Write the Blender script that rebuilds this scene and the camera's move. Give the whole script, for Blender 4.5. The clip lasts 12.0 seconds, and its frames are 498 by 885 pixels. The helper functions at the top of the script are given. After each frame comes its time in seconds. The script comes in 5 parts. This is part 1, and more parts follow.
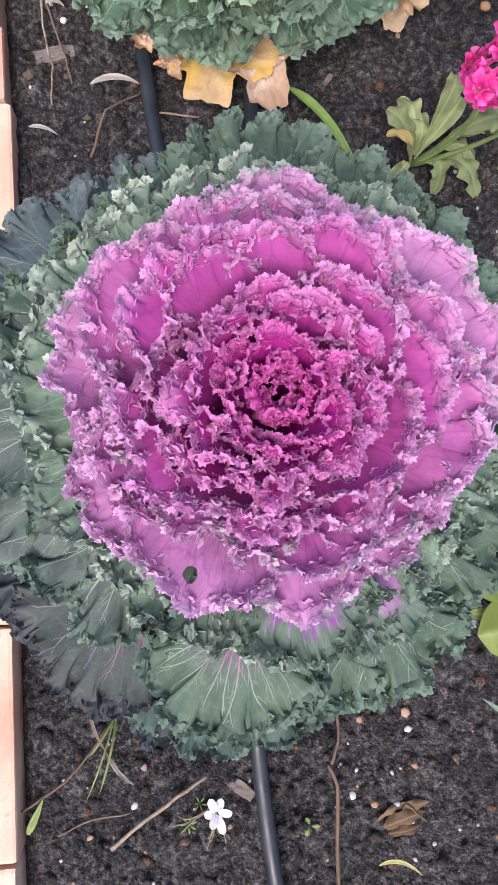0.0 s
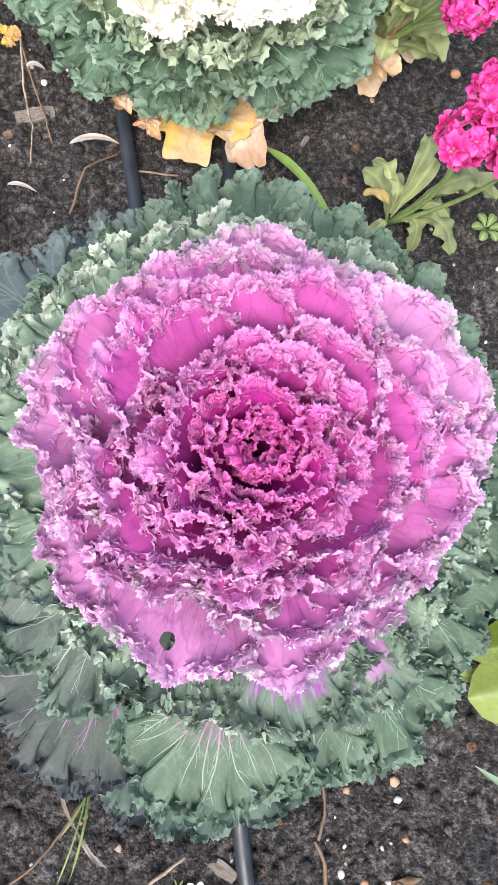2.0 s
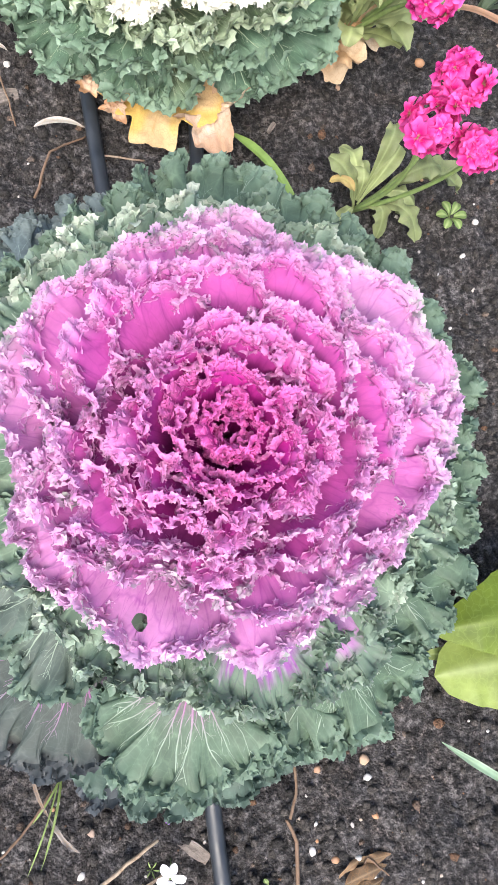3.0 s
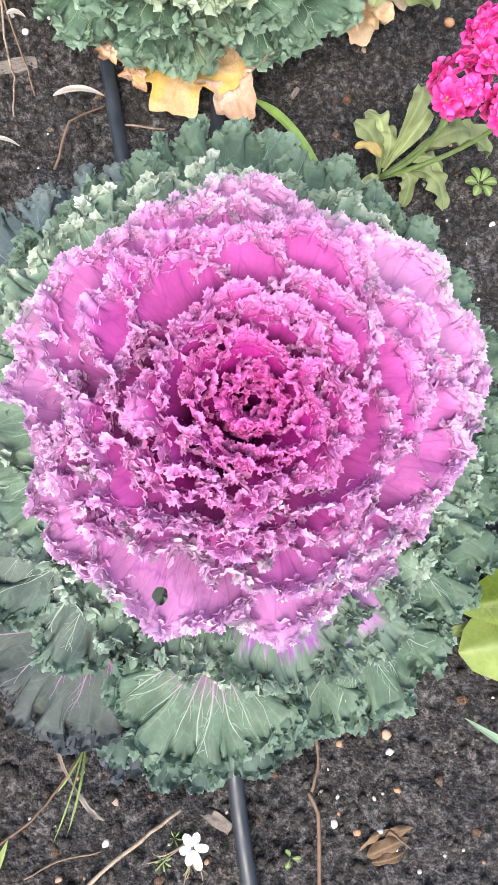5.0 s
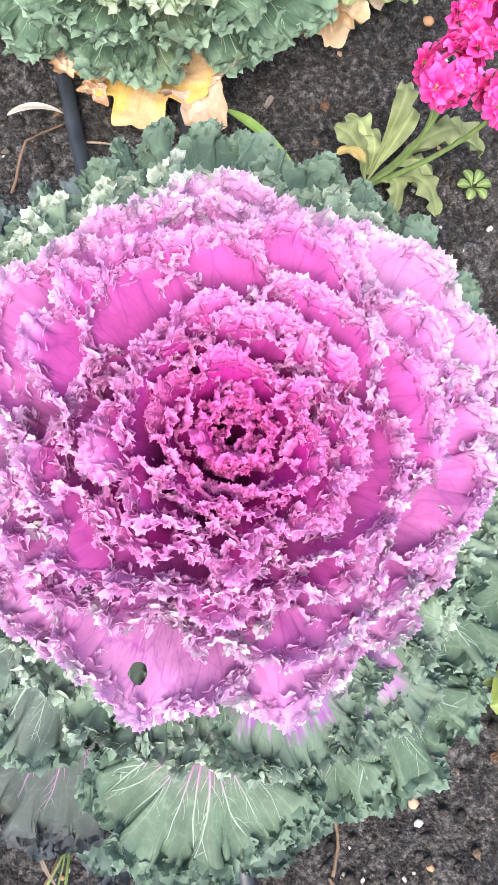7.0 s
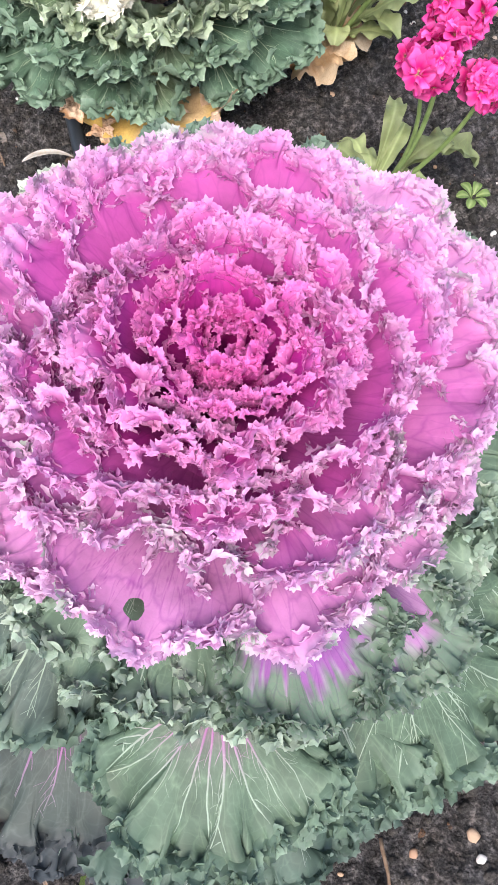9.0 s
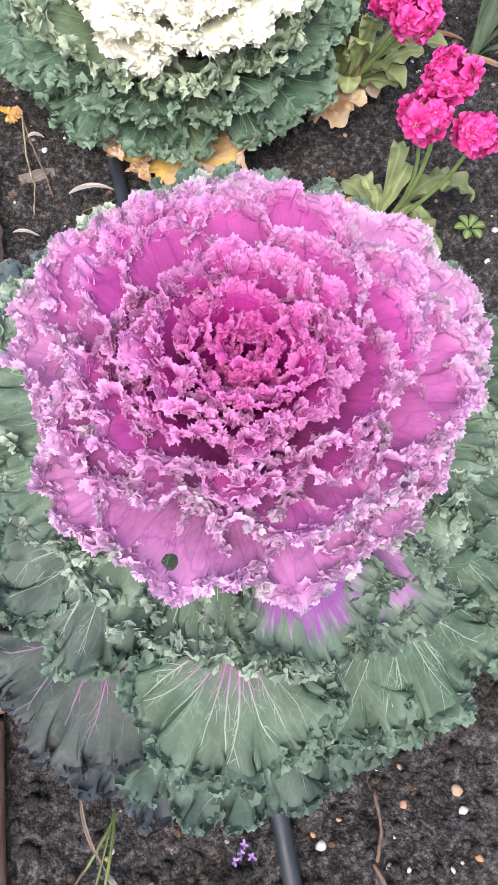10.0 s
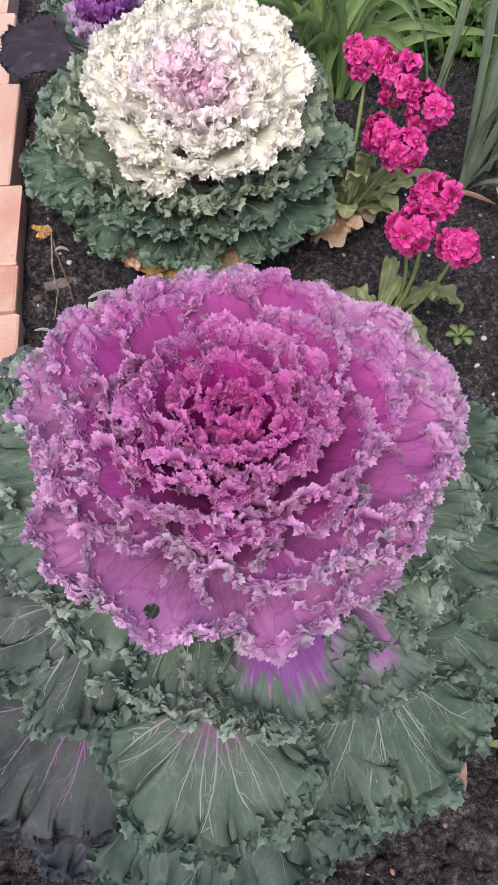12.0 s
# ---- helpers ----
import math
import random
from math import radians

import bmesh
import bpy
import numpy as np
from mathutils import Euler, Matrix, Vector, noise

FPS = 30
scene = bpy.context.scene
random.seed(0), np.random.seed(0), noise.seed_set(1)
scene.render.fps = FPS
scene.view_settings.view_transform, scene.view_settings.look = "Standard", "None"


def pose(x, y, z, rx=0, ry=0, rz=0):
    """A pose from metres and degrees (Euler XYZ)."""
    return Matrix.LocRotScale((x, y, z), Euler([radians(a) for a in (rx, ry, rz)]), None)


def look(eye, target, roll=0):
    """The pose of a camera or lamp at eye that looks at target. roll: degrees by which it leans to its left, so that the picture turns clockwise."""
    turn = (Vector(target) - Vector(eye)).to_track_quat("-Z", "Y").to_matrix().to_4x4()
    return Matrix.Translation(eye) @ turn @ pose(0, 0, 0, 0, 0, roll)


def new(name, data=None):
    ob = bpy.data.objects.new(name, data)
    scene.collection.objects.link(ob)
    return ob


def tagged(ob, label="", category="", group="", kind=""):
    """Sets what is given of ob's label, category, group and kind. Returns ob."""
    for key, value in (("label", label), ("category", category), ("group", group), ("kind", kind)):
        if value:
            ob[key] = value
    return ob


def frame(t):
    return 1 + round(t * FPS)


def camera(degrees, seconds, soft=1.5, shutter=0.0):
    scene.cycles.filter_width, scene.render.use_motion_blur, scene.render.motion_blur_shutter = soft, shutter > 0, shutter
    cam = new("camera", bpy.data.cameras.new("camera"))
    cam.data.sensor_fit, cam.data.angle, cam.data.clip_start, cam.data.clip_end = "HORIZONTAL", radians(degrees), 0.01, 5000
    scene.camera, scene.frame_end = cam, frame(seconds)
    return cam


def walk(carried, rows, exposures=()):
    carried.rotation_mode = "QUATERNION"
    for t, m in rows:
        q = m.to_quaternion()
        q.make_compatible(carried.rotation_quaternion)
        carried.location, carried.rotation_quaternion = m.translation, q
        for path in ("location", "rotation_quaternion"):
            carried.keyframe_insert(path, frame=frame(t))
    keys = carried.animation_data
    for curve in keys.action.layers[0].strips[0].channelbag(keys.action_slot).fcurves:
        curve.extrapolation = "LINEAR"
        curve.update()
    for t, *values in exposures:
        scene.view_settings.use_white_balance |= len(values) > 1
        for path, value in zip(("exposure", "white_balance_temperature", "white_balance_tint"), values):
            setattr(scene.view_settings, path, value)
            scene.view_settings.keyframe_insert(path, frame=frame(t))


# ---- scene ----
cam = camera(39.2, 12.0)
PATH = [
    (0, (0.137, 0.208, 0.739), (0.339, 0.386, -1.242), 45.4),
    (0.5, (0.147, 0.222, 0.738), (0.348, 0.466, -1.237), 37.5),
    (1, (0.138, 0.213, 0.713), (0.357, 0.459, -1.26), 40.5),
    (1.5, (0.13, 0.215, 0.712), (0.306, 0.451, -1.266), 35.4),
    (2, (0.139, 0.212, 0.724), (0.405, 0.538, -1.232), 35.8),
    (2.5, (0.135, 0.207, 0.722), (0.416, 0.473, -1.241), 42.7),
    (3, (0.136, 0.205, 0.726), (0.493, 0.501, -1.22), 46.2),
    (3.2, (0.138, 0.206, 0.727), (0.476, 0.467, -1.227), 48.3),
    (4.8, (0.141, 0.205, 0.719), (0.424, 0.436, -1.247), 46.6),
    (5, (0.14, 0.204, 0.719), (0.422, 0.438, -1.247), 46.2),
    (5.5, (0.142, 0.208, 0.716), (0.418, 0.455, -1.249), 44.1),
    (6, (0.147, 0.218, 0.677), (0.444, 0.471, -1.285), 44.2),
    (6.5, (0.147, 0.22, 0.633), (0.453, 0.514, -1.321), 39.7),
    (7, (0.156, 0.215, 0.649), (0.459, 0.541, -1.3), 35.8),
    (7.2, (0.157, 0.214, 0.651), (0.455, 0.551, -1.298), 34.6),
    (8.8, (0.162, 0.127, 0.602), (0.397, 0.753, -1.283), 11.6),
    (9, (0.167, 0.115, 0.606), (0.404, 0.779, -1.265), 10.2),
    (9.5, (0.169, 0.095, 0.663), (0.359, 0.819, -1.192), 5.4),
    (10, (0.155, 0.069, 0.679), (0.353, 0.789, -1.176), 7.2),
    (10.5, (0.154, 0.051, 0.685), (0.362, 0.858, -1.133), 6.2),
    (11, (0.164, 0.02, 0.699), (0.303, 1.101, -0.978), 1.1),
    (11.5, (0.175, 0.014, 0.687), (0.34, 1.102, -0.983), 2.0),
    (12, (0.168, 0.014, 0.68), (0.358, 1.069, -1.008), 4.0),
]
EXPOSURES = [(0, 0.96, 6250, 18), (1.0, 1.12, 6350, 14), (2.0, 1.44, 6450, 11), (2.5, 1.55, 6450, 11), (5.5, 1.57, 6450, 10), (6.5, 1.71, 6450, 11), (7.2, 1.71, 6450, 11), (8.8, 1.42, 6430, 12), (9.5, 1.38, 6400, 13), (10.5, 1.08, 6400, 15), (11.0, 0.86, 6350, 17), (11.3, 0.58, 6350, 20), (12.0, 0.42, 6350, 22)]
walk(cam, [(t, look(eye, target, roll)) for t, eye, target, roll in PATH], EXPOSURES)
SKY, SUN, SUN_AZ = 0.15, 1.5, 205.0

# ---- light ----
world = bpy.data.worlds.new("overcast_sky")
scene.world = world
world.use_nodes = True
wn = world.node_tree
sky = wn.nodes.new("ShaderNodeTexSky")
sky.sky_type = 'NISHITA'
sky.sun_disc = False
sky.sun_elevation = radians(57)
sky.sun_rotation = radians(SUN_AZ)
sky.dust_density = 4.0
sky.air_density = 1.0
bg = wn.nodes["Background"]
bg.inputs["Strength"].default_value = SKY
wn.links.new(sky.outputs["Color"], bg.inputs["Color"])
lamp = bpy.data.lights.new("sun", 'SUN')
lamp.energy = SUN
lamp.angle = radians(35)
lamp.color = (1.0, 0.96, 0.90)
sun = new("sun", lamp)
sun_dir = Vector((math.sin(radians(SUN_AZ)) * math.cos(radians(57)), math.cos(radians(SUN_AZ)) * math.cos(radians(57)), math.sin(radians(57))))
sun.matrix_world = look(sun_dir * 5, (0, 0, 0))


# ---- materials ----
class Mat:
    """A node material with short calls for its nodes."""

    def __init__(self, name, rough=0.6, spec=0.5):
        self.m = bpy.data.materials.new(name)
        self.m.use_nodes = True
        self.t = self.m.node_tree
        self.b = self.t.nodes["Principled BSDF"]
        self.b.inputs["Roughness"].default_value = rough
        self.b.inputs["Specular IOR Level"].default_value = spec
        self.out = self.t.nodes["Material Output"]

    def node(self, kind, **kw):
        return self.t.nodes.new(kind)

    def link(self, a, b):
        self.t.links.new(a, b)

    def coord(self, what="Object"):
        return self.node("ShaderNodeTexCoord").outputs[what]

    def noise(self, scale, detail=4, rough=0.55, vec=None):
        n = self.node("ShaderNodeTexNoise")
        n.inputs["Scale"].default_value = scale
        n.inputs["Detail"].default_value = detail
        n.inputs["Roughness"].default_value = rough
        self.link(vec if vec is not None else self.coord(), n.inputs["Vector"])
        return n.outputs["Fac"]

    def ramp(self, fac, *stops):
        n = self.node("ShaderNodeValToRGB")
        e = n.color_ramp.elements
        while len(e) < len(stops):
            e.new(0.5)
        for el, (p, c) in zip(e, stops):
            el.position = p
            el.color = (*c, 1) if len(c) == 3 else c
        self.link(fac, n.inputs["Fac"])
        return n.outputs["Color"]

    def mix(self, fac, a, b, mode='MIX'):
        n = self.node("ShaderNodeMix")
        n.data_type = 'RGBA'
        n.blend_type = mode
        for v, i in ((fac, 0), (a, 6), (b, 7)):
            if isinstance(v, bpy.types.NodeSocket):
                self.link(v, n.inputs[i])
            elif i == 0:
                n.inputs[0].default_value = v
            else:
                n.inputs[i].default_value = (*v, 1)
        return n.outputs[2]

    def math(self, op, a, b=0.0):
        n = self.node("ShaderNodeMath")
        n.operation = op
        for v, i in ((a, 0), (b, 1)):
            if isinstance(v, bpy.types.NodeSocket):
                self.link(v, n.inputs[i])
            else:
                n.inputs[i].default_value = v
        return n.outputs[0]

    def attr(self, name, what="Color"):
        n = self.node("ShaderNodeAttribute")
        n.attribute_name = name
        return n.outputs[what]

    def rand(self):
        return self.node("ShaderNodeObjectInfo").outputs["Random"]

    def island(self):
        return self.node("ShaderNodeNewGeometry").outputs["Random Per Island"]

    def colour(self, c):
        if isinstance(c, bpy.types.NodeSocket):
            self.link(c, self.b.inputs["Base Color"])
        else:
            self.b.inputs["Base Color"].default_value = (*c, 1)
        return self

    def bump(self, h, strength=0.5, dist=0.002):
        n = self.node("ShaderNodeBump")
        n.inputs["Strength"].default_value = strength
        n.inputs["Distance"].default_value = dist
        self.link(h, n.inputs["Height"])
        self.link(n.outputs["Normal"], self.b.inputs["Normal"])
        return self

    def rough(self, r):
        self.link(r, self.b.inputs["Roughness"])
        return self

    def thin(self, col, share):
        """Lets a share of the light through, as a thin leaf does."""
        tr = self.node("ShaderNodeBsdfTranslucent")
        mx = self.node("ShaderNodeMixShader")
        mx.inputs[0].default_value = share
        if isinstance(col, bpy.types.NodeSocket):
            self.link(col, tr.inputs["Color"])
        else:
            tr.inputs["Color"].default_value = (*col, 1)
        self.link(self.b.outputs[0], mx.inputs[1])
        self.link(tr.outputs[0], mx.inputs[2])
        self.link(mx.outputs[0], self.out.inputs["Surface"])
        return self


def leaf_material(name, rough, share, net=0.25, netcol=(0.55, 0.62, 0.5), netscale=260, radial=None):
    """Leaf whose pigment is stored on its points; fine vein net and mottling on top."""
    m = Mat(name, rough, 0.22)
    uv = m.attr("flat", "Vector")
    tint = m.attr("tint")
    mott = m.ramp(m.noise(60, 5, 0.6, uv), (0.3, (0.80, 0.80, 0.80)), (0.7, (1.12, 1.12, 1.12)))
    col = m.mix(1.0, tint, mott, 'MULTIPLY')
    vor = m.node("ShaderNodeTexVoronoi")
    vor.feature = 'DISTANCE_TO_EDGE'
    vor.inputs["Scale"].default_value = netscale
    warp = m.node("ShaderNodeTexNoise")
    warp.inputs["Scale"].default_value = 90
    m.link(uv, warp.inputs["Vector"])
    add = m.node("ShaderNodeVectorMath")
    add.operation = 'MULTIPLY_ADD'
    m.link(warp.outputs["Color"], add.inputs[0])
    add.inputs[1].default_value = (0.011, 0.011, 0.011)
    m.link(uv, add.inputs[2])
    m.link(add.outputs[0], vor.inputs["Vector"])
    line = m.ramp(vor.outputs["Distance"], (0.0, (1, 1, 1)), (0.09 * 260 / netscale if netscale > 200 else 0.075, (0, 0, 0)))
    fac = m.math('MULTIPLY', line, net)
    col = m.mix(fac, col, netcol) if netcol else m.mix(fac, col, m.mix(1.0, col, (2.1, 2.0, 2.0), 'MULTIPLY'))
    if radial:
        fan = m.attr("fan", "Vector")
        sway = m.node("ShaderNodeTexNoise")
        sway.inputs["Scale"].default_value = 2.5
        m.link(fan, sway.inputs["Vector"])
        bent = m.node("ShaderNodeVectorMath")
        bent.operation = 'MULTIPLY_ADD'
        m.link(sway.outputs["Color"], bent.inputs[0])
        bent.inputs[1].default_value = (0.22, 0.22, 0.0)
        m.link(fan, bent.inputs[2])
        streak = None
        for scale, wide, amount in ((1.0, 0.050, 1.0), (2.3, 0.070, 0.55)):
            cells = m.node("ShaderNodeTexVoronoi")
            cells.feature = 'DISTANCE_TO_EDGE'
            cells.inputs["Scale"].default_value = scale
            cells.voronoi_dimensions = '2D'
            m.link(bent.outputs[0], cells.inputs["Vector"])
            one = m.math('MULTIPLY', m.ramp(cells.outputs["Distance"], (0.0, (1, 1, 1)), (wide, (0, 0, 0))), amount)
            streak = one if streak is None else m.math('MAXIMUM', streak, one)
        on = m.node("ShaderNodeSeparateXYZ")
        m.link(fan, on.inputs[0])
        streak = m.math('MULTIPLY', streak, on.outputs["Z"])
        col = m.mix(m.math('MULTIPLY', streak, radial[1]), col, m.mix(1.0, col, radial[0], 'MULTIPLY'))
        line = m.math('MAXIMUM', line, streak)
    m.colour(col)
    h = m.math('ADD', m.math('MULTIPLY', m.noise(220, 4, 0.6, uv), 0.6), m.math('MULTIPLY', line, -0.06))
    m.bump(h, 0.25, 0.0012)
    m.thin(col, share)
    return m.m


KALE_PINK = leaf_material("kale_pink_leaf", 0.6, 0.42, 0.05, (0.45, 0.05, 0.32), radial=((0.62, 0.42, 0.70), 0.50))
KALE_GREEN = leaf_material("kale_green_leaf", 0.52, 0.15, 0.14, None, 125, radial=((2.1, 2.0, 1.9), 0.42))
KALE_WHITE = leaf_material("kale_cream_leaf", 0.5, 0.24, 0.05, (0.75, 0.72, 0.55))
HERB = leaf_material("soft_green_leaf", 0.45, 0.22, 0.12, (0.30, 0.42, 0.12), 120)
DRY = leaf_material("dry_leaf", 0.8, 0.12, 0.30, (0.30, 0.16, 0.06), 200)
PETAL = leaf_material("petal", 0.55, 0.30, 0.0)

m = Mat("soil", 0.92, 0.25)
n1, n2, n3 = m.noise(14, 5, 0.65), m.noise(130, 6, 0.75), m.noise(800, 4, 0.75)
grain = m.node("ShaderNodeTexVoronoi")
grain.inputs["Scale"].default_value = 330
m.link(m.coord(), grain.inputs["Vector"])
clod = m.node("ShaderNodeTexVoronoi")
clod.inputs["Scale"].default_value = 110
m.link(m.coord(), clod.inputs["Vector"])
base = m.ramp(n2, (0.36, (0.011, 0.0108, 0.011)), (0.50, (0.066, 0.063, 0.063)), (0.64, (0.235, 0.226, 0.222)))
tone = m.mix(m.ramp(m.noise(31, 5, 0.7), (0.48, (0, 0, 0)), (0.68, (1, 1, 1))), m.ramp(n1, (0.35, (0.62, 0.61, 0.61)), (0.66, (1.36, 1.32, 1.30))), (0.92, 0.82, 0.74))
col = m.mix(1.0, base, tone, 'MULTIPLY')
col = m.mix(0.35, col, m.mix(1.0, col, m.ramp(grain.outputs["Distance"], (0.0, (1.5, 1.48, 1.45)), (0.6, (0.4, 0.4, 0.4))), 'MULTIPLY'))
speck = m.ramp(n3, (0.69, (0, 0, 0)), (0.75, (1, 1, 1)))
col = m.mix(m.math('MULTIPLY', speck, 0.55), col, (0.33, 0.30, 0.27))
h = m.math('ADD', m.math('ADD', n2, m.math('MULTIPLY', n3, 0.7)), m.math('ADD', m.math('MULTIPLY', grain.outputs["Distance"], -0.7), m.math('MULTIPLY', clod.outputs["Distance"], -0.7)))
m.colour(col).bump(h, 1.0, 0.006)
m.rough(m.ramp(n1, (0.35, (0.60, 0.60, 0.60)), (0.6, (0.95, 0.95, 0.95))))
SOIL = m.m

m = Mat("soil_crumb", 0.92, 0.25)
isl = m.island()
col = m.ramp(isl, (0.0, (0.036, 0.034, 0.032)), (0.6, (0.062, 0.057, 0.053)), (0.93, (0.085, 0.078, 0.072)), (0.97, (0.15, 0.085, 0.05)), (1.0, (0.20, 0.18, 0.16)))
col = m.mix(1.0, col, m.ramp(m.noise(420, 5, 0.7), (0.35, (0.35, 0.35, 0.35)), (0.65, (1.7, 1.65, 1.6))), 'MULTIPLY')
m.colour(col).bump(m.noise(500, 5, 0.75), 1.0, 0.004)
CRUMB = m.m

m = Mat("clay_brick", 0.85, 0.3)
n1, n2, n3 = m.noise(9, 5, 0.6), m.noise(70, 5, 0.65), m.noise(420, 3, 0.6)
c1 = m.ramp(m.rand(), (0.0, (0.54, 0.29, 0.20)), (0.5, (0.62, 0.37, 0.27)), (1.0, (0.67, 0.44, 0.34)))
c2 = m.mix(m.ramp(n1, (0.40, (0, 0, 0)), (0.70, (1, 1, 1))), c1, (0.66, 0.46, 0.34))
c3 = m.mix(m.ramp(n2, (0.60, (0, 0, 0)), (0.72, (0.55, 0.55, 0.55))), c2, (0.34, 0.15, 0.09))
c4 = m.mix(m.ramp(n3, (0.68, (0, 0, 0)), (0.74, (0.8, 0.8, 0.8))), c3, (0.16, 0.08, 0.05))
m.colour(c4).bump(m.math('ADD', n2, m.math('MULTIPLY', n3, 0.6)), 0.6, 0.002)
BRICK = m.m


m = Mat("black_polythene", 0.38, 0.5)
n1 = m.noise(40, 5, 0.65)
m.colour(m.ramp(n1, (0.35, (0.014, 0.018, 0.023)), (0.62, (0.024, 0.029, 0.036)), (0.8, (0.07, 0.07, 0.07))))
m.rough(m.ramp(n1, (0.3, (0.30, 0.30, 0.30)), (0.75, (0.7, 0.7, 0.7)))).bump(m.noise(300, 3), 0.15, 0.001)
HOSE = m.m

m = Mat("weathered_twig", 0.8, 0.3)
n1 = m.noise(160, 5, 0.65)
c1 = m.ramp(m.rand(), (0.0, (0.115, 0.072, 0.048)), (0.5, (0.20, 0.14, 0.095)), (1.0, (0.33, 0.27, 0.20)))
m.colour(m.mix(m.ramp(n1, (0.45, (0, 0, 0)), (0.7, (1, 1, 1))), c1, (0.12, 0.075, 0.045))).bump(n1, 0.6, 0.001)
TWIG = m.m

m = Mat("grey_wood_chip", 0.88, 0.3)
mp = m.node("ShaderNodeMapping")
mp.inputs["Scale"].default_value = (6, 90, 90)
m.link(m.coord(), mp.inputs["Vector"])
n1 = m.noise(6, 6, 0.7, mp.outputs[0])
m.colour(m.ramp(n1, (0.3, (0.075, 0.062, 0.052)), (0.55, (0.18, 0.155, 0.135)), (0.75, (0.30, 0.265, 0.235)))).bump(n1, 0.8, 0.002)
CHIP = m.m

m = Mat("pebble", 0.7, 0.35)
c1 = m.ramp(m.rand(), (0.0, (0.46, 0.43, 0.38)), (0.35, (0.38, 0.30, 0.22)), (0.6, (0.34, 0.18, 0.09)), (0.8, (0.24, 0.21, 0.19)), (1.0, (0.52, 0.50, 0.47)))
c2 = m.mix(m.ramp(m.noise(120, 5, 0.7), (0.52, (0, 0, 0)), (0.75, (0.6, 0.6, 0.6))), c1, (0.14, 0.11, 0.09))
m.colour(c2).bump(m.noise(260, 4), 0.4, 0.001)
PEBBLE = m.m

m = Mat("white_pebble", 0.6, 0.4)
c2 = m.mix(m.ramp(m.noise(120, 5, 0.7), (0.58, (0, 0, 0)), (0.78, (0.5, 0.5, 0.5))), (0.48, 0.46, 0.43), (0.26, 0.23, 0.20))
m.colour(c2).bump(m.noise(260, 4), 0.4, 0.001)
PEBBLE_WHITE = m.m

m = Mat("green_stem", 0.5, 0.4)
m.colour(m.ramp(m.noise(90, 4), (0.3, (0.13, 0.20, 0.06)), (0.7, (0.24, 0.32, 0.12))))
STEM = m.m
m = Mat("kale_stalk", 0.6, 0.4)
m.colour(m.ramp(m.noise(70, 4), (0.3, (0.20, 0.10, 0.13)), (0.7, (0.28, 0.26, 0.17)))).bump(m.noise(120, 4), 0.5, 0.002)
STALK = m.m
m = Mat("water_drop", 0.02, 0.6)
m.colour((0.9, 0.95, 0.95))
m.b.inputs["Transmission Weight"].default_value = 1.0
m.b.inputs["IOR"].default_value = 1.33
DROP = m.m


# ---- building helpers ----
def link_mesh(name, verts, faces, material, parent=None, label="", tint=None, flat=None, smooth=True, fan=None):
    """One mesh object from arrays, under a parent if one is given."""
    me = bpy.data.meshes.new(name)
    me.from_pydata(np.asarray(verts).tolist(), [], faces.tolist() if isinstance(faces, np.ndarray) else faces)
    if smooth:
        me.polygons.foreach_set("use_smooth", np.ones(len(me.polygons), bool))
    if tint is not None:
        a = me.attributes.new("tint", 'FLOAT_COLOR', 'POINT')
        a.data.foreach_set("color", np.c_[np.clip(tint, 0, 1), np.ones(len(tint))].astype(np.float32).ravel())
    if flat is not None:
        a = me.attributes.new("flat", 'FLOAT_VECTOR', 'POINT')
        a.data.foreach_set("vector", np.asarray(flat, np.float32).ravel())
    if fan is not None:
        a = me.attributes.new("fan", 'FLOAT_VECTOR', 'POINT')
        a.data.foreach_set("vector", np.asarray(fan, np.float32).ravel())
    me.materials.append(material)
    me.update()
    ob = new(name, me)
    if parent is not None:
        ob.parent = parent
    if label:
        ob["label"] = label
    return ob


def part(name, bm, material, parent, label=""):
    me = bpy.data.meshes.new(name)
    bm.to_mesh(me)
    bm.free()
    me.materials.append(material)
    ob = new(name, me)
    if parent is not None:
        ob.parent = parent
    if label:
        ob["label"] = label
    return ob


def thing(name, place, label, category, group="", kind=""):
    ob = new(name)
    ob.location = place
    ob.empty_display_size = 0.02
    return tagged(ob, label, category, group, kind)


def lerp(a, b, t):
    return a + (b - a) * t


def mixc(a, b, t):
    return np.asarray(a) * (1 - t[:, None]) + np.asarray(b) * t[:, None]


def lattice(x, y, seed):
    """Smooth value noise on arrays, about -1 to 1."""
    rs = np.random.RandomState(seed)
    tab = rs.uniform(-1, 1, (64, 64))
    i, j = np.floor(x).astype(int), np.floor(y).astype(int)
    u, v = x - i, y - j
    u, v = u * u * (3 - 2 * u), v * v * (3 - 2 * v)
    g = lambda a, b: tab[a % 64, b % 64]
    return (g(i, j) * (1 - u) + g(i + 1, j) * u) * (1 - v) + (g(i, j + 1) * (1 - u) + g(i + 1, j + 1) * u) * v


def grid_faces(n, k):
    i, j = np.meshgrid(np.arange(n - 1), np.arange(k - 1), indexing="ij")
    a = (i * k + j).ravel()
    return np.stack([a, a + 1, a + k + 1, a + k], 1)


def smoothstep(a, b, x):
    t = np.clip((x - a) / (b - a), 0.0, 1.0)
    return t * t * (3 - 2 * t)


